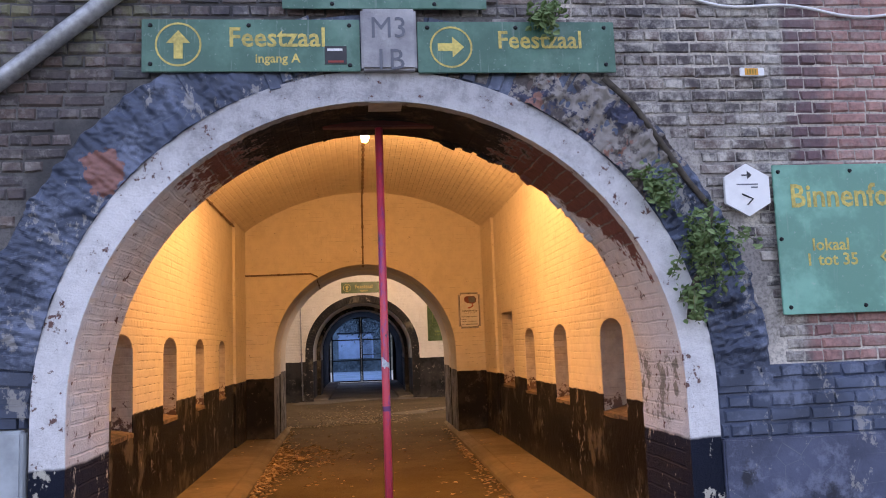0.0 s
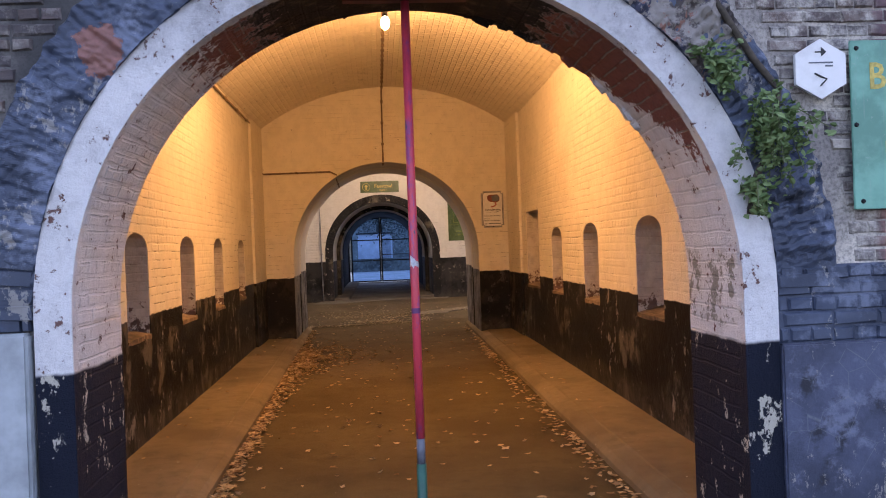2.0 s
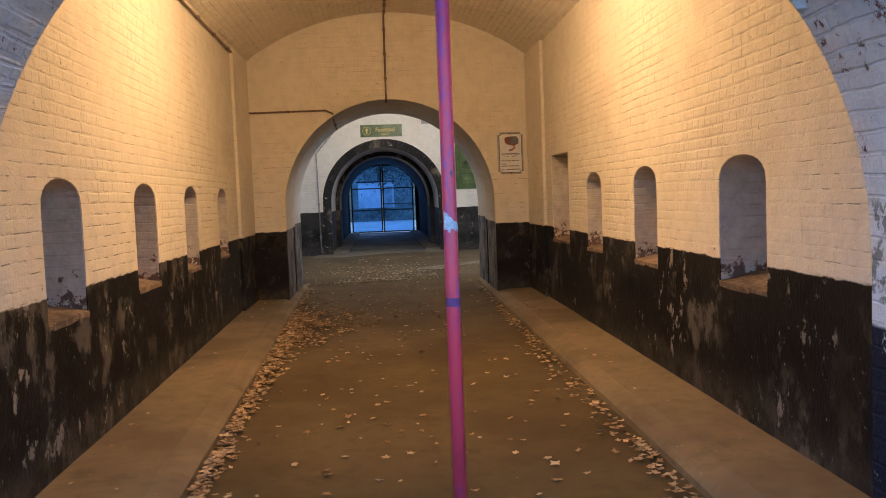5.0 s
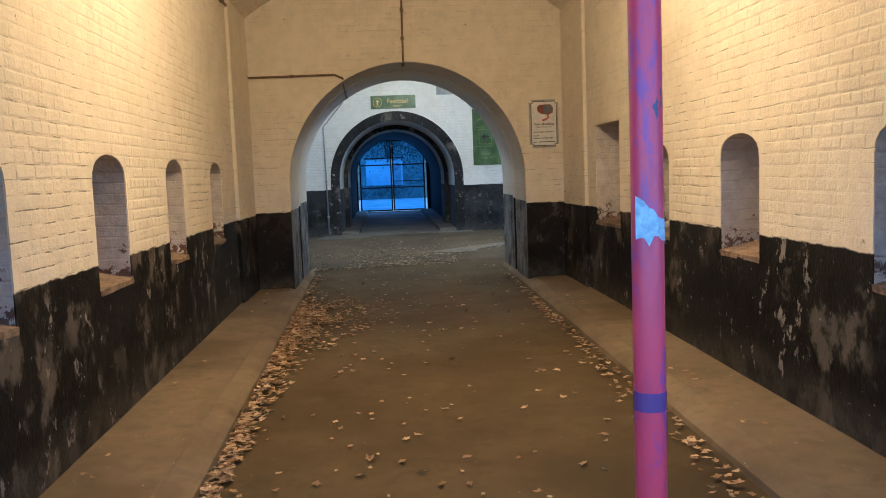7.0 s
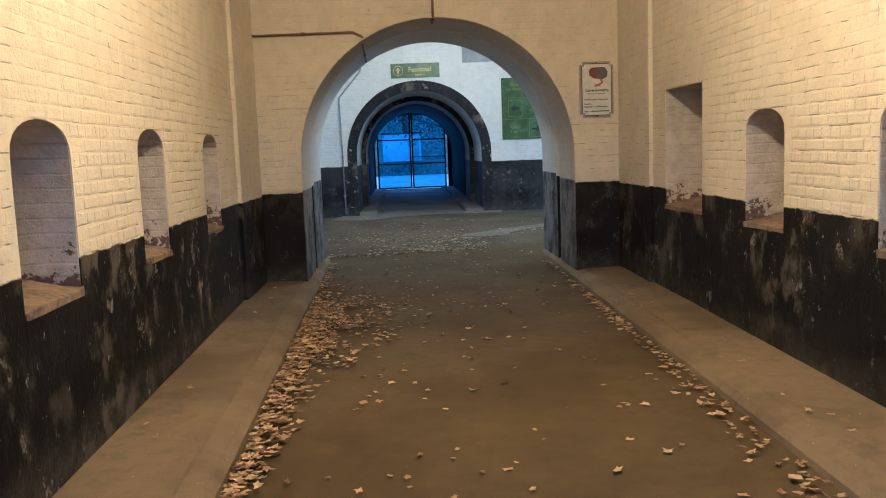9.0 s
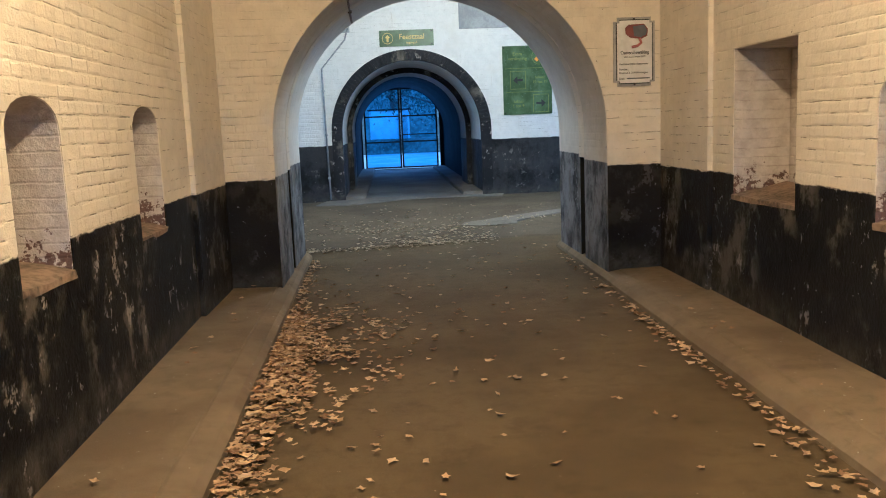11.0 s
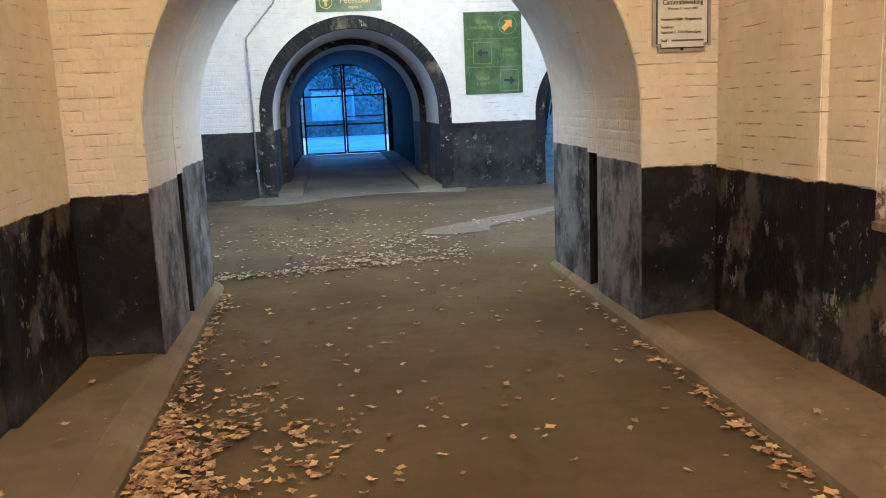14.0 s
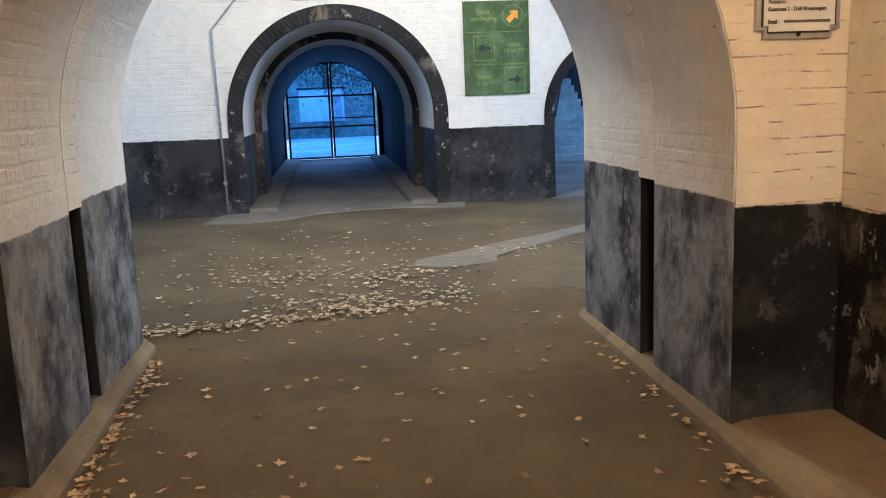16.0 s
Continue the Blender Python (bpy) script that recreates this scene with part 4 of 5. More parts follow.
for i in range(cols):
    for j in range(len(lines) - 1):
        a = i * len(lines) + j
        af.append((a, a + len(lines), a + len(lines) + 1, a + 1))
tagged(mesh("floor_corridor", av, af, M_ASPHALT), "greyish worn asphalt of the cross corridor with a ragged edge", "floor", kind="structure")
patch("floor_patch", [(0.55, 18.05), (0.8, 17.93), (1.1, 17.95), (1.35, 18.05), (1.38, 18.25), (1.65, 18.5), (2.2, 18.95), (2.9, 19.4), (3.6, 19.8), (3.6, 20.2), (2.9, 19.75), (2.2, 19.25), (1.4, 18.8), (0.9, 18.45), (0.62, 18.3)], 0.028, "pale worn cement patch on the asphalt floor")
patch("threshold_patch", [(-1.75, 21.2), (-1.2, 21.05), (-0.7, 21.25), (-0.3, 21.6), (0.3, 21.75), (1.0, 21.7), (1.6, 21.5), (1.7, 21.95), (1.28, 22.3), (-1.2, 22.3), (-1.6, 21.95)], 0.024, "pale cement threshold before the arch")
for sgn in (-1, 1):
    led = part("passage_ledge_west" if sgn < 0 else "passage_ledge_east", box(min(FC + sgn * 0.92, FC + sgn * 1.4), max(FC + sgn * 0.92, FC + sgn * 1.4), 22.05, 33.0, 0.1, 0.225, 0.015), M_SCREED)
    tagged(led, "pale concrete ledge along the passage", "ledge", kind="structure")
tagged(part("passage_floor", box(FC - 0.915, FC + 0.915, 22.31, 33.0, 0.1, 0.158), ground_mat("grey_passage_concrete", (0.19, 0.19, 0.175), (0.13, 0.13, 0.12), (0.3, 0.3, 0.28))), "grey worn concrete floor of the passage", "floor", kind="structure")
tagged(part("courtyard_floor", box(2.95, 6, 21.9, 28.5, 0.08, 0.165), M_SCREED), "pale concrete paving beyond the side arch", "pavement", kind="structure")

# ---- gate at the end ----
GY, G0, G1, GZ, GT = 33.0, -1.16, 1.14, 0.20, 2.72
M_DARKWOOD = plain("dark_timber", (0.018, 0.018, 0.022), 0.8, 0, 0.4, 20)
infill = slab("gate_surround", [(-1.7, 0.1), (1.7, 0.1), (1.7, 3.2), (-1.7, 3.2)], [[(G0 - 0.07, 0.17), (G1 + 0.07, 0.17), (G1 + 0.07, GT - 0.2), (G1 - 0.2, GT + 0.03), (G0 + 0.2, GT + 0.03), (G0 - 0.07, GT - 0.2)]], GY, GY + 0.15, xz, M_DARKWOOD)
tagged(infill, "dark timber surround of the end gate", "trim", kind="structure")
gate = tagged(new("barred_gate"), "dark iron double gate with open panels, closed", "gate")
mid = (G0 + G1) / 2
for a, c in ((G0, mid - 0.01), (mid + 0.01, G1)):
    leaf = part("gate_leaf", box(a, a + 0.05, GY - 0.04, GY, GZ, GT - (0.22 if a == G0 else 0)), M_IRON, gate)
    part("stile", box(c - 0.05, c, GY - 0.04, GY, GZ, GT - (0.22 if c == G1 else 0)), M_IRON, leaf)
    for z in (GZ, GZ + 0.80, GZ + 1.60, GT - 0.08):
        part("rail", box(a + 0.05, c - 0.05, GY - 0.035, GY - 0.005, z, z + 0.045), M_IRON, leaf)
    # Panes added between the rails to turn the view outside blue.
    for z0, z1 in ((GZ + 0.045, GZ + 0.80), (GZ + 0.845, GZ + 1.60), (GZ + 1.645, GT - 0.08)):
        pn = part("pane", box(a + 0.05, c - 0.05, GY - 0.024, GY - 0.018, z0, z1), M_TINTGLASS, leaf, "added blue pane that tints the daylight behind it")
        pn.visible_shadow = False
    cx = a if a == G0 else c
    sg = 1 if a == G0 else -1
    part("corner_brace", tube([(cx, GY - 0.02, GT - 0.24), (cx + sg * 0.24, GY - 0.02, GT - 0.02)], 0.03, 6), M_IRON, leaf)
part("rail", box(mid + 0.06, G1 - 0.05, GY - 0.03, GY - 0.01, GZ + 1.03, GZ + 1.06), M_IRON, gate)

# Brick coloured near-black: the courtyard's shade is put into it.
M_SHADEBRICK = plain("shaded_courtyard_brick", (0.028, 0.032, 0.034), 0.9, 0, 0.5, 10, 0.7)
# ---- outside beyond the gate and the side arch ----
lawn = tagged(mesh("lawn", [(-40, 33.3, 0.16), (40, 33.3, 0.16), (40, 90, 0.16), (-40, 90, 0.16)], [(0, 1, 2, 3)], M_GRASS), "short grass and gravel outside the gate", "ground", kind="structure")
hut = tagged(new("pale_outbuilding"), "low pale rendered outbuilding across the lawn", "building")
M_RENDER = plain("pale_render", (0.60, 0.62, 0.64), 0.8, 0, 0.2, 3)
part("wall", box(-1.35, 0.7, 50, 54, 0.1, 2.35, 0.02), M_RENDER, hut)
part("roof", box(-1.45, 0.8, 49.9, 54.2, 2.35, 2.42, 0.02), M_IRON, hut)
part("door", box(0.1, 0.6, 49.94, 50.02, 0.16, 2.1, 0.01), M_GREYPIPE, hut)
hg = tagged(part("hedge_bank", box(-25, 25, 48.6, 49.6, 0.1, 0.9, 0.05), plain("dark_hedge_green", (0.15, 0.155, 0.13), 0.9, 0, 0.6, 6, 1.0)), "dark grassy bank behind the lawn", "bank", kind="structure")


rv, rf = [], []
for i in range(41):
    for j in range(9):
        x, u = -60 + 3 * i, j / 8
        rv.append((x + noise.noise((i, j, 0)), 61 + 14 * u, 0.1 + 9.5 * u ** 0.75 + 0.5 * noise.noise((i * 0.7, j * 0.9, 2))))
for i in range(40):
    for j in range(8):
        a = 9 * i + j
        rf.append((a, a + 9, a + 10, a + 1))
tagged(mesh("rampart", rv, rf, plain("rough_rampart_grass", (0.13, 0.135, 0.11), 0.95, 0, 0.6, 4, 1.0)), "steep overgrown earth rampart behind the lawn", "bank", kind="structure")


def tree(x, y, h, seed):
    random.seed(seed)
    top = tagged(new("tree"), "dark leafy tree with low spreading branches", "tree", "trees outside the gate")
    top.location = (x, y, 0.15)
    bm = bmesh.new()
    limbs = [(Vector((0, 0, 0)), Vector((0.2, 0.1, h * 0.55)), 0.22, 0.13)]
    for i in range(9):
        a = 2 * math.pi * i / 9 + random.random()
        s = Vector((0.1, 0.05, h * (0.3 + 0.3 * random.random())))
        limbs.append((s, s + Vector((math.cos(a) * 2.4, math.sin(a) * 2.4, h * (0.05 + 0.3 * random.random()))), 0.08, 0.02))
    for p, q, r0, r1 in limbs:
        d = (q - p).normalized()
        u = d.orthogonal().normalized()
        w = d.cross(u)
        lo = [bm.verts.new(p + r0 * (math.cos(j * math.pi / 4) * u + math.sin(j * math.pi / 4) * w)) for j in range(8)]
        hi = [bm.verts.new(q + r1 * (math.cos(j * math.pi / 4) * u + math.sin(j * math.pi / 4) * w)) for j in range(8)]
        for j in range(8):
            bm.faces.new((lo[j], lo[(j + 1) % 8], hi[(j + 1) % 8], hi[j]))
    part("trunk", bm, plain("bark", (0.06, 0.05, 0.04), 0.9), top)
    vs, fs = [], []
    for p, q, r0, r1 in limbs:
        for i in range(420):
            c = p.lerp(q, 0.35 + 0.75 * random.random()) + Vector([random.gauss(0, 0.5) for _ in range(3)])
            e = Euler([random.uniform(0, 6.3) for _ in range(3)]).to_matrix()
            n = len(vs)
            for u, v in ((-0.09, 0), (0, -0.045), (0.09, 0), (0, 0.045)):
                vs.append(c + e @ Vector((u, v, 0)))
            fs.append((n, n + 1, n + 2, n + 3))
    mesh("crown", vs, fs, M_TREE, top)


tree(-2.6, 46, 7.0, 3)
tree(2.4, 45, 6.4, 4)
tree(-0.2, 57, 8.0, 6)
tree(5.0, 52, 8.0, 7)
tree(-6.5, 53, 8.0, 8)

stair = tagged(new("outside_stair"), "worn bluestone steps rising beyond the side arch", "stair")
for i in range(11):
    part("step", box(4.58 + 0.095 * i, 5.98, 28.4 + 0.28 * i, 31.5, 0.14 + 0.17 * i, 0.14 + 0.17 * (i + 1), 0.012), M_STEP, stair)
bm = bmesh.new()
lo = [bm.verts.new(p) for p in ((3.3, 28.3, 0.1), (4.56, 28.3, 0.1), (5.68, 31.5, 0.1), (3.3, 31.5, 0.1))]
hi = [bm.verts.new(p) for p in ((3.3, 28.3, 1.3), (4.56, 28.3, 1.0), (5.68, 31.5, 3.3), (3.3, 31.5, 3.3))]
bm.faces.new(lo[::-1])
bm.faces.new(hi)
for i in range(4):
    bm.faces.new((lo[i], lo[(i + 1) % 4], hi[(i + 1) % 4], hi[i]))
part("side_wall", bm, M_SHADEBRICK, stair, "brick flank of the steps, coloured dark for shade")
part("back_wall", box(3.2, 7.0, 31.5, 31.9, 0.1, 5.2, 0.02), M_SHADEBRICK, stair)
part("handrail", tube([(4.72, 28.2, 1.15), (6.0, 31.4, 3.15)], 0.025, 8), M_IRON, stair)
lin = tagged(part("wall_courtyard", box(6.0, 6.4, 22.9, 31.6, 0.1, 5.2, 0.02), M_SHADEBRICK), "courtyard brick wall, coloured dark for shade", "wall", kind="structure")

# ---- dry leaves ----
def leaf_points(n):
    """A lobed oak leaf as a small curled outline."""
    s = random.uniform(0.014, 0.030)
    pts = []
    for i in range(n):
        a = 2 * math.pi * i / n
        r = s * (1.0 if i % 2 else 0.58) * random.uniform(0.8, 1.15)
        pts.append((r * math.cos(a) * 1.35, r * math.sin(a) * 0.85))
    return pts


def scatter(name, spots, label, mat=M_LEAF):
    vs, fs = [], []
    for x, y, z in spots:
        n = len(vs)
        pts = leaf_points(random.choice((8, 10)))
        yaw, tip, bend = random.uniform(0, 6.28), random.gauss(0, 0.16), random.uniform(-5, 9)
        c, sn = math.cos(yaw), math.sin(yaw)
        vs.append((x, y, z + 0.008))
        for u, v in pts:
            w = bend * u * u + abs(tip) * 0.02 + tip * v + 0.009 + random.uniform(0, 0.005)
            vs.append((x + c * u - sn * v, y + sn * u + c * v, z + max(0.003, w)))
        m = len(pts)
        fs += [(n, n + 1 + i, n + 1 + (i + 1) % m) for i in range(m)]
    return tagged(mesh(name, vs, fs, mat), label, "leaves", kind="stuff")


random.seed(11)


def edge_w(y):
    return -1.10 - 0.26 * (y - 4.6) / 11.6


def edge_e(y):
    return 1.40 + 0.12 * (y - 4.6) / 11.6


spots = []
for i in range(2300):
    y = random.uniform(4.8, 15.8)
    full = math.exp(-((y - 10.6) / 1.9) ** 2)
    if y > 13 and random.random() < 0.75:
        continue
    spots.append((edge_w(y) + 0.02 + abs(random.gauss(0, 0.05 + 0.075 * full)), y, random.uniform(0, 0.02 + 0.03 * full)))
while len(spots) < 2900:
    y, u = random.gauss(11.75, 0.75), abs(random.gauss(0, 0.34))
    x = edge_w(y) + 0.03 + u
    if noise.noise((x * 3.2, y * 2.4, 4)) > -0.35 + u * 0.75 or u < 0.1:
        spots.append((x, y, random.uniform(0, 0.035)))
for i in range(160):
    y = random.gauss(12.2, 0.7)
    spots.append((edge_w(y) + abs(random.gauss(0.55, 0.3)), y, 0))
scatter("leaf_litter_west", spots, "drift of dry brown oak leaves along the ledge")
spots = []
for i in range(520):
    y = random.uniform(4.8, 15.5)
    if y > 12.8 and random.random() < 0.6:
        continue
    spots.append((edge_e(y) - 0.03 - abs(random.gauss(0, 0.05 + 0.05 * math.exp(-((y - 8) / 2) ** 2))), y, random.uniform(0, 0.02)))
scatter("leaf_litter_east", spots, "thin line of dry brown leaves along the ledge")
spots = []
for i in range(300):
    y = random.uniform(5, 16.5)
    spots.append((random.uniform(edge_w(y) + 0.1, edge_e(y) - 0.1), y, 0))
for i in range(40):
    y = random.uniform(5, 15)
    s = random.choice((-1, 1))
    spots.append((s * random.uniform(1.6, 1.75), y, 0.108))
scatter("scattered_leaves", spots, "single dry oak leaves scattered on the floor")
spots = []
for i in range(330):
    x = -1.65 + 2.3 * random.random() ** 1.2
    spots.append((x, 16.68 + 0.12 * x + random.gauss(0, 0.09), 0.016))
for cx, cy, sx, sy, n in ((-0.1, 16.95, 0.28, 0.16, 150), (0.75, 17.0, 0.16, 0.2, 60), (0.35, 17.75, 0.3, 0.2, 110), (-0.65, 17.9, 0.3, 0.15, 90), (1.6, 18.55, 0.3, 0.08, 40)):
    for i in range(n):
        y = random.gauss(cy, sy)
        spots.append((random.gauss(cx, sx), y, rise(y) + 0.018))
for i in range(330):
    x, y = random.gauss(-0.4, 1.1), random.gauss(18.3, 1.1)
    spots.append((x, y, rise(y) + 0.014))
scatter("trodden_leaves", spots, "pale trodden leaves on the corridor floor", M_PALELEAF)


# ---- wall plants ----
def wall_plant(x, y, z, n, spread, drop, seed, label):
    random.seed(seed)
    top = tagged(new("wall_plant"), label, "plant", "plants in the wall joints")
    top.location = (x, y, z)
    stems = bmesh.new()
    vs, fs = [], []
    for i in range(n):
        end = Vector((random.gauss(0, spread), -abs(random.gauss(0.10, 0.05)), random.gauss(-drop, spread * 1.3)))
        midp = Vector((end.x * 0.5, end.y * 0.7, end.z * 0.3 + 0.03))
        tube([(0, 0, 0), midp, end], 0.0025, 4, stems)
        for j in range(20):
            t = random.uniform(0.3, 1.05)
            c = midp.lerp(end, t) + Vector([random.gauss(0, 0.022) for _ in range(3)])
            e = Euler((random.gauss(0.9, 0.5), random.gauss(0, 0.5), random.uniform(0, 6.28))).to_matrix()
            k0, s = len(vs), random.uniform(0.010, 0.024)
            for u, v, w in ((-1, 0, 0), (-0.35, -0.55, 0.12), (0.45, -0.5, 0.1), (1, 0, -0.25), (0.45, 0.5, 0.1), (-0.35, 0.55, 0.12)):
                vs.append(c + e @ Vector((u * s, v * s, w * s)))
            fs += [(k0, k0 + 1, k0 + 2, k0 + 3), (k0, k0 + 3, k0 + 4, k0 + 5)]
    part("stem", stems, plain("plant_stem", (0.10, 0.12, 0.05)), top)
    mesh("leaves", vs, fs, M_FERN, top)


wall_plant(1.68, 3.93, 2.02, 34, 0.075, 0.13, 1, "bushy green plant hanging from the arch joint")
wall_plant(1.43, 3.94, 2.24, 14, 0.05, 0.04, 2, "small green plant rooted in the arch")
wall_plant(0.93, 3.93, 3.12, 12, 0.04, 0.06, 3, "green weed hanging over a sign")
wall_plant(1.60, 3.95, 1.72, 9, 0.03, 0.1, 4, "thin withered plant on the arch flank")
rt = tagged(part("root", tube([(1.24, 3.95, 2.80), (1.38, 3.94, 2.66), (1.50, 3.93, 2.47), (1.64, 3.94, 2.26), (1.74, 3.93, 2.13), (1.72, 3.94, 1.95), (1.62, 3.94, 1.72), (1.60, 3.95, 1.58)], 0.016, 8), plain("grey_brown_root", (0.08, 0.065, 0.05), 0.9, 0, 0.5, 30, 0.8), smooth=True), "gnarled grey root climbing round the arch", "root")


# ---- bricks ----
def brick_verts(l, h, d, slope=0.006):
    x, z = l / 2, h / 2
    v = [(-x, 0, -z), (x, 0, -z), (x, 0, z), (-x, 0, z)]
    s = slope
    v += [(-x + s, -d, -z + s), (x - s, -d, -z + s), (x - s, -d, z - s), (-x + s, -d, z - s)]
    return v, [(4, 5, 6, 7), (0, 1, 5, 4), (1, 2, 6, 5), (2, 3, 7, 6), (3, 0, 4, 7)]


def courses(u0, u1, v0, v1, course, long, joint, skip):
    """Bricks of a rough English bond: centre, length and height of each one that skip lets stand."""
    out = []
    row, v = 0, v0
    while v + course <= v1 + 1e-6:
        l = long if row % 2 else long / 2 - joint * 0.5
        u = u0 - random.uniform(0, l)
        while u < u1:
            ll = l * random.uniform(0.9, 1.06)
            a, b2 = max(u, u0), min(u + ll, u1)
            if b2 - a > 0.03 and not skip((a + b2) / 2, v + course / 2, (b2 - a) / 2):
                out.append(((a + b2) / 2, v + course / 2, b2 - a, course - joint))
            u += ll + joint * 0.5
        v += course
        row += 1
    return out


def joined(name, items, to, mat, parent, depth, label="", jitter=0.0015, patchy=False):
    vs, fs = [], []
    for u, v, l, h in items:
        d = depth * random.uniform(0.55, 1.2)
        if patchy:
            d = depth * (0.15 + 1.3 * max(0.0, min(1.0, 0.5 + 1.6 * noise.noise((u * 0.9, v * 1.1, depth * 900)))) * random.uniform(0.5, 1.2))
        bv, bf = brick_verts(l, h, d, min(0.010, h * 0.2) if patchy else min(0.012, 0.003 + 2.0 * jitter))
        n = len(vs)
        tilt = random.gauss(0, 0.008)
        for x, y, z in bv:
            vs.append(to(u + x - tilt * z + random.gauss(0, jitter), v + z + tilt * x + random.gauss(0, jitter), -y * random.uniform(0.8, 1.2)))
        fs += [tuple(i + n for i in f) for f in bf]
    ob = mesh(name, vs, fs, mat, parent, label)
    ob["kind"] = "stuff"
    return ob


random.seed(21)
CX, CZ = 0.115, 1.245


def skip_front(u, v, half):
    if v < 1.345 and u > 1.3 or v < 1.19 and u < -1.3:
        return True
    for s in (-half, 0, half):
        if v > CZ and math.hypot(u + s - CX, v - CZ) < 1.905 or v <= CZ and abs(u + s - CX) < 1.75:
            return True
    return False


face = courses(-9, 9, 1.345, 3.62, 0.0635, 0.19, 0.012, skip_front)
face.sort(key=lambda q: math.hypot(q[0] - 0.6, q[1] - 2.3))
joined("brickwork", face[240:], lambda u, v, w: (u, 3.98 - w, v), M_BRICKS, front, 0.012, jitter=0.0025)
joined("brickwork", courses(-9, 9, 3.62, 6.9, 0.0635, 0.19, 0.012, lambda u, v, h: False), lambda u, v, w: (u, 3.98 - w, v), M_BRICKS, front, 0.012, jitter=0.0025)
part("tar_bedding", box(1.72, 9.0, 3.962, 3.99, 1.0, 1.345), M_NAVYBRICK, front)
joined("tarred_brickwork", courses(1.72, 9.0, 1.0, 1.345, 0.069, 0.22, 0.007, lambda u, v, h: False), lambda u, v, w: (u, 3.964 - w, v), M_NAVYBRICK, front, 0.016, "blue-black painted bricks above the plinth", jitter=0.003)
joined("tarred_brickwork", courses(-1.80, -1.50, 1.19, 1.345, 0.077, 0.22, 0.008, lambda u, v, h: False), lambda u, v, w: (u, 3.98 - w, v), M_NAVYBRICK, front, 0.03)
protos = []
for i in range(24):
    l = 0.2 if i % 2 else 0.095
    bv, bf = brick_verts(l, 0.0525, 0.006 + 0.0004 * i, 0.007)
    bv = [(x + random.gauss(0, 0.003), y * random.uniform(0.85, 1.15), z + random.gauss(0, 0.0022)) for x, y, z in bv]
    me = bpy.data.meshes.new("brick")
    me.from_pydata(bv, [], bf)
    me.materials.append(M_BRICK)
    protos.append((l, me))
for u, v, l, h in face[:240]:
    l0, me = random.choice(protos[1::2] if l > 0.15 else protos[0::2])
    ob = new("brick", me)
    ob.parent = front
    ob.matrix_local = pose(u, 3.981, v, 0, random.gauss(0, 0.4), 0) @ Matrix.Diagonal((l / l0, 1, 1, 1))

slab("ring_bedding", ring(CX, 1.602, 1.89, CZ, None), [], 3.968, 3.985, xz, M_NAVYBRICK, front)
# ring of voussoir bricks round the arch
M_VOUSS = []
for nm, mt in (("dark", M_NAVYBRICK), ("bare", M_BRICK)):
    M_VOUSS.append(mt)
for i in range(74):
    a = 1 + 178 * i / 73
    if 84 < a < 93:
        continue
    bare = 134 < a < 142 or (100 > a > 60 and random.random() < 0.6) or random.random() < 0.08
    bv, bf = brick_verts(0.285 + random.gauss(0, 0.012), 0.0735, random.uniform(0.024, 0.036) - (0.012 if bare else 0), 0.010)
    me = bpy.data.meshes.new("voussoir")
    me.from_pydata([(x + random.gauss(0, 0.004), y * random.uniform(0.8, 1.2), z + random.gauss(0, 0.003)) for x, y, z in bv], [], bf)
    me.materials.append(M_VOUSS[1 if bare else 0])
    ob = new("voussoir", me)
    ob.parent = front
    r = 1.745 + random.gauss(0, 0.006)
    ob.matrix_local = pose(CX + r * math.cos(radians(a)), 3.981, CZ + r * math.sin(radians(a)), 0, -a + random.gauss(0, 0.5), 0)

# crumbled rim at the inner edge of the arch
for i in range(40):
    a = random.uniform(34, 80) if i < 32 else random.uniform(100, 150)
    bv, bf = brick_verts(random.uniform(0.05, 0.10), random.uniform(0.04, 0.065), random.uniform(0.008, 0.03) * (1 if i < 32 else 0.4), 0.014)
    me = bpy.data.meshes.new("rim_brick")
    me.from_pydata([(x + random.gauss(0, 0.006), y * random.uniform(0.5, 1.3), z + random.gauss(0, 0.005)) for x, y, z in bv], [], bf)
    me.materials.append(M_ARCH)
    ob = new("rim_brick", me)
    ob.parent = front
    ob.matrix_local = pose(CX + 1.447 * math.cos(radians(a)), 4.575 + random.uniform(-0.02, 0.015), CZ + 1.447 * math.sin(radians(a)), 0, 90 - a, 0) @ pose(0, 0, 0, 90)

# thick lumpy coats of tar paint and broken masonry over the flanks of the ring
def coat(name, a0, a1, rough, mat, label):
    na, nr, vs, fs = int((a1 - a0) * 4), 16, [], []
    for i in range(na + 1):
        a = a0 + (a1 - a0) * i / na
        fade = min(1.0, 6.0 * min(i, na - i) / na)
        edge = 1.90 + 0.035 * noise.noise((a * 0.12, rough, 1)) + 0.02 * noise.noise((a * 0.5, rough, 2))
        for j in range(nr + 1):
            r = 1.598 + (edge - 1.598) * j / nr
            x, z = CX + r * math.cos(radians(a)), CZ + r * math.sin(radians(a))
            d = 0.030 + rough * (0.6 * noise.noise((x * 7, z * 7, 3)) + 0.5 * noise.noise((x * 19, z * 19, 6)) + 0.3 * noise.noise((x * 45, z * 45, 8)))
            d += 0.5 * rough * noise.noise((a * 0.8, 0, 12))
            d = (d + 0.012) * fade - 0.012
            if j == nr:
                d = -0.01
            vs.append((x, 3.968 - d, z))
    for i in range(na):
        for j in range(nr):
            q = i * (nr + 1) + j
            fs.append((q, q + 1, q + nr + 2, q + nr + 1))
    mesh(name, vs, fs, mat, front, label)


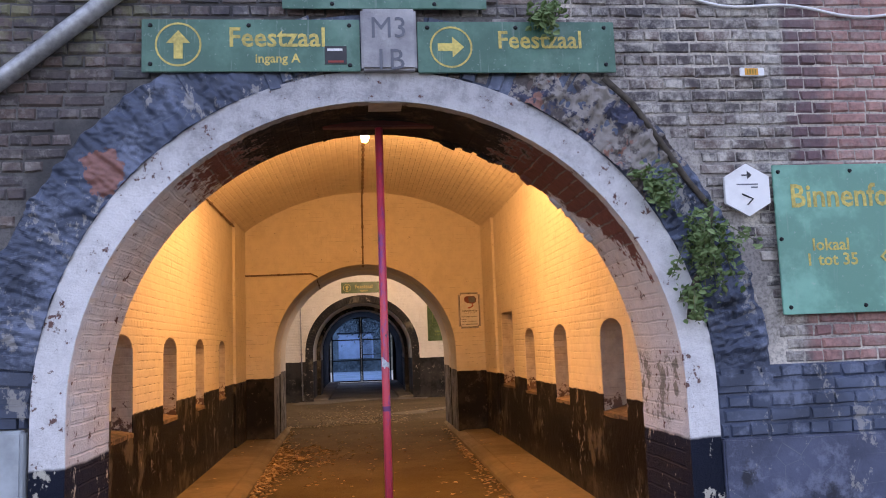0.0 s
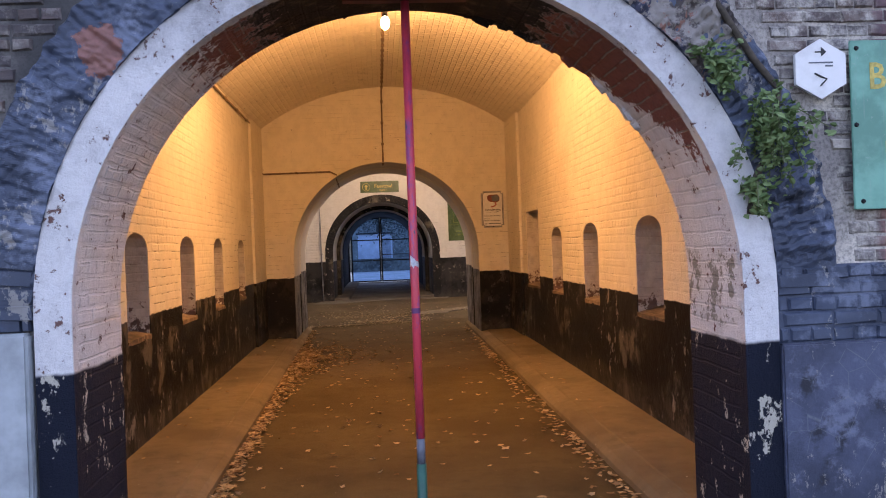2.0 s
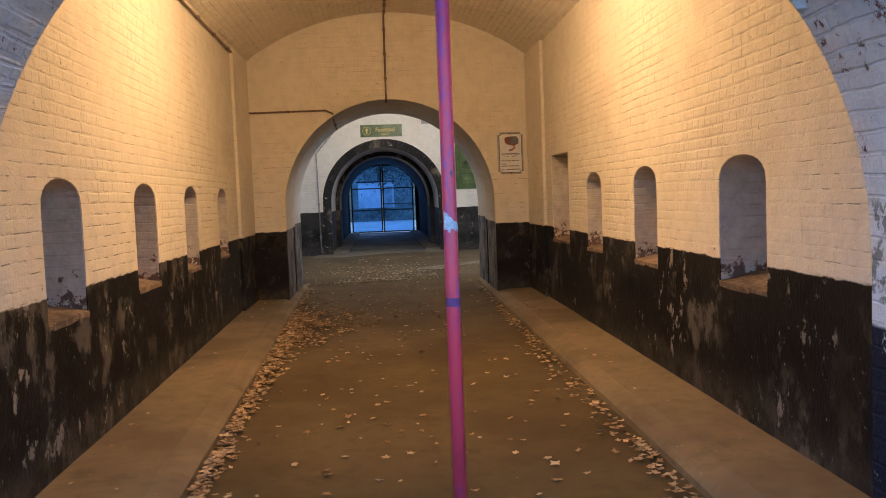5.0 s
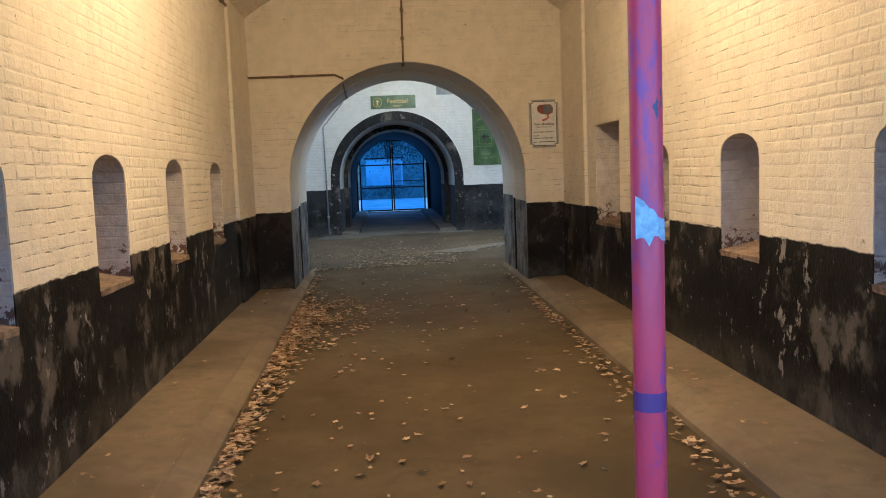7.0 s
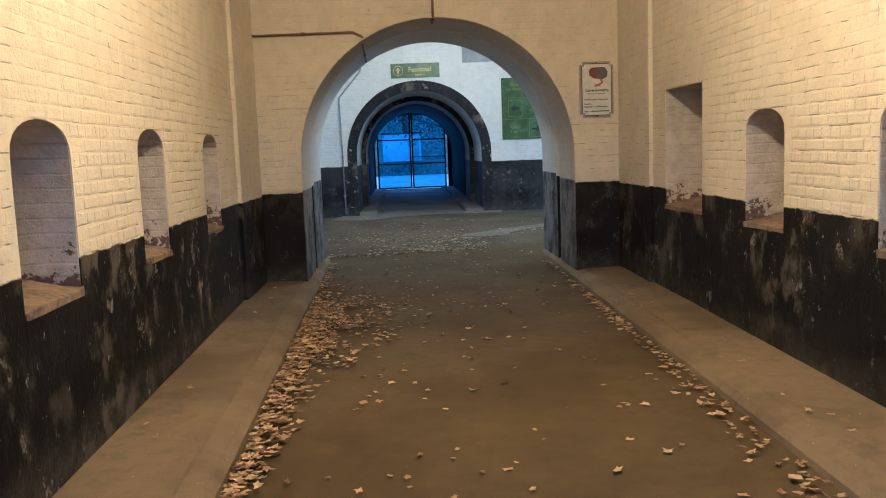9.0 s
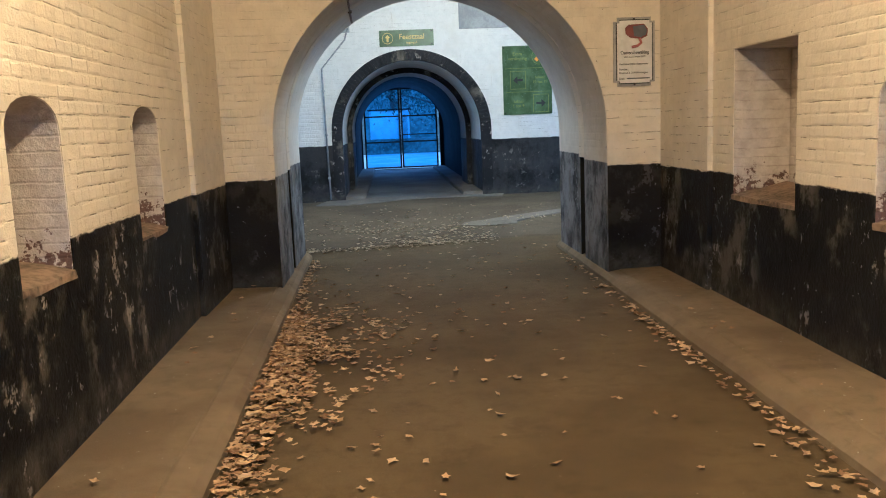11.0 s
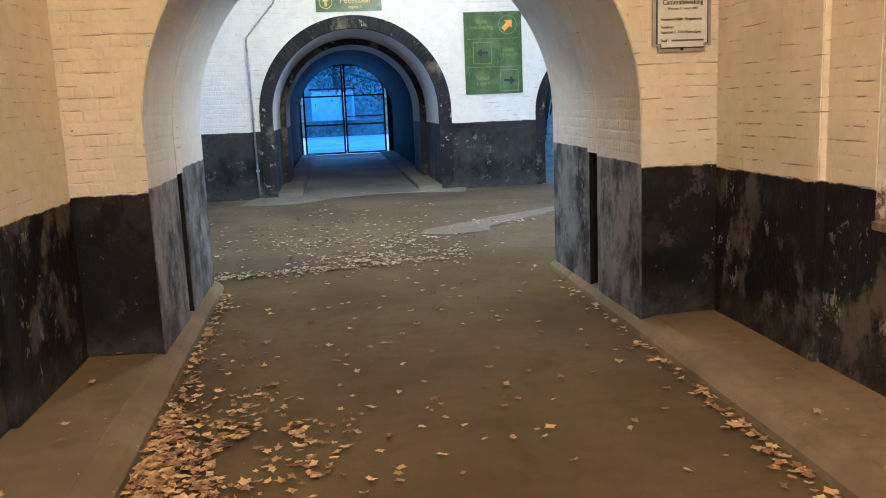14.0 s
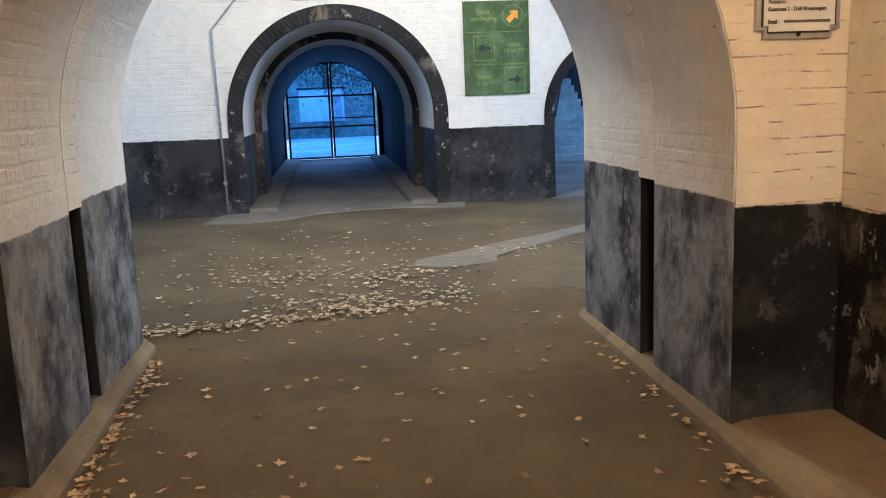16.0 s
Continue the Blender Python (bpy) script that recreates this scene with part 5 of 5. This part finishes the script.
coat("tar_coat", 101, 180, 0.030, M_NAVYBRICK, "lumpy blue-black tar paint over the arch ring")
coat("tar_coat", 0, 38, 0.050, M_NAVYBRICK, "broken masonry tarred blue-black beside the arch")
coat("broken_masonry", 34, 68, 0.050, M_RUBBLE, "broken bare masonry beside the arch")

# limewashed brickwork of the tunnel
def skip_spans(spans, top=1.70, square_span=None):
    def skip(u, v, half):
        for a, c in spans:
            if a - half - 0.004 < u < c + half + 0.004 and 0.85 < v < top:
                return True
        if square_span and square_span[0] - half < u < square_span[1] + half and v < 1.98:
            return True
        return u > 12.72
    return skip


west = courses(4.62, 12.74, 1.045, 3.40, 0.069, 0.205, 0.008, skip_spans(NL))
east = courses(4.62, 12.74, 1.045, 3.40, 0.069, 0.205, 0.008, skip_spans(NR, square_span=(11.39, 12.36)))
for nm, items, fx, sgn in (("wall_west", west, left_x, -1), ("wall_east", east, right_x, 1)):
    own = bpy.data.objects[nm]
    near = [q for q in items if 5.6 < q[0] < 8.6 and q[1] < 1.52][:150]
    rest = [q for q in items if q not in near]
    joined("limewashed_brickwork", rest, lambda u, v, w, fx=fx, sgn=sgn: (fx(u) - sgn * w, u, v), M_TUNNEL, own, 0.0022, jitter=0.0022, patchy=True)
    shared = {}
    for u, v, l, h in near:
        l0 = 0.205 if l > 0.15 else 0.098
        if l0 not in shared:
            bv, bf = brick_verts(l0, 0.0665, 0.0020, 0.014)
            shared[l0] = bpy.data.meshes.new("brick")
            shared[l0].from_pydata(bv, [], bf)
            shared[l0].materials.append(M_TUNNEL)
        ob = new("brick", shared[l0])
        ob.parent = own
        ob.matrix_local = pose(fx(u) + sgn * random.uniform(0, 0.0016), u, v, 0, random.gauss(0, 0.5), -90 if sgn > 0 else 90) @ Matrix.Diagonal((l / l0, 1, 1, 1))

# brick courses of the vault belong to the ceiling's own mesh
cv, cf = [], []
arc = RAD * ANG * 2
for u, v, l, h in courses(4.62, 13.88, -arc / 2 + 0.02, arc / 2 - 0.02, 0.072, 0.21, 0.009, lambda u, v, h: False):
    bv, bf = brick_verts(l, h, 0.007 * random.uniform(0.6, 1.3))
    n = len(cv)
    for x, y, z in bv:
        cv.append(vault((v + z) / RAD, y, u + x))
    cf += [tuple(i + n for i in f) for f in bf]
me = ceiling.data
old_v, old_f = [tuple(v.co) for v in me.vertices], [tuple(p.vertices) for p in me.polygons]
n = len(old_v)
me.clear_geometry()
me.from_pydata(old_v + cv, [], old_f + [tuple(i + n for i in f) for f in cf])
me.update()

# end wall, doorway and corridor brickwork
def skip_door(c, r, s):
    def skip(u, v, half):
        for t in (-half, 0, half):
            if v > s and math.hypot(u + t - c, v - s) < r or v <= s and abs(u + t - c) < r:
                return True
        return False
    return skip


joined("limewashed_brickwork", courses(-1.90, 2.1, 1.07, 3.95, 0.069, 0.205, 0.008, lambda u, v, h: skip_door(DC, DR + 0.015, DS)(u, v, h) or abs(u - VC) > VH - 0.05 - h or (v > VS and RAD * RAD < (u - VC) ** 2 + (v + 0.05 - (VS + VR - RAD)) ** 2)), lambda u, v, w: (u, 13.90 - w, v), M_DOORWALL, endwall, 0.0018, jitter=0.002, patchy=True)
joined("whitewashed_brickwork", courses(-5, 2.84, 1.21, 3.9, 0.069, 0.205, 0.008, skip_door(FC, FR + 0.20, FS)), lambda u, v, w: (u, 22.0 - w, v), M_FAR, far, 0.0018, jitter=0.002, patchy=True)
# soffit bricks of the front arch and of the doorway
for own, c, r, s, y0, y1, mt, dep in ((front, CX, 1.445, CZ, 3.97, 4.60, M_ARCH, 0.003), (endwall, DC, DR - 0.006, DS, 13.92, 14.79, M_REVEAL, 0.0020), (wall2, DC, DR, DS, 15.04, 16.04, M_REVEAL2, 0.0020)):
    drop = s - 1.14

    def bend(u, v, w, c=c, r=r, s=s):
        if v < 0:
            return (c + r - w, u, s + v)
        if v > math.pi * r:
            return (c - r + w, u, s - (v - math.pi * r))
        return (c + (r - w) * math.cos(v / r), u, s + (r - w) * math.sin(v / r))
    items = courses(y0, y1, -drop, math.pi * r + drop, 0.071, 0.205, 0.008, lambda u, v, h: False)
    joined("soffit_brickwork", items, bend, mt, own, dep, jitter=0.0025, patchy=True)
# header bricks of the far arch ring
bv, bf = brick_verts(0.19, 0.06, 0.012, 0.005)
me = bpy.data.meshes.new("ring_brick")
me.from_pydata(bv, [], bf)
me.materials.append(M_BLACKRING)
for i in range(62):
    a = 1 + 178 * i / 61
    ob = new("ring_brick", me)
    ob.parent = far
    ob.matrix_local = pose(FC + (FR + 0.095) * math.cos(radians(a)), 21.986, FS + (FR + 0.095) * math.sin(radians(a)), 0, -a, 0)
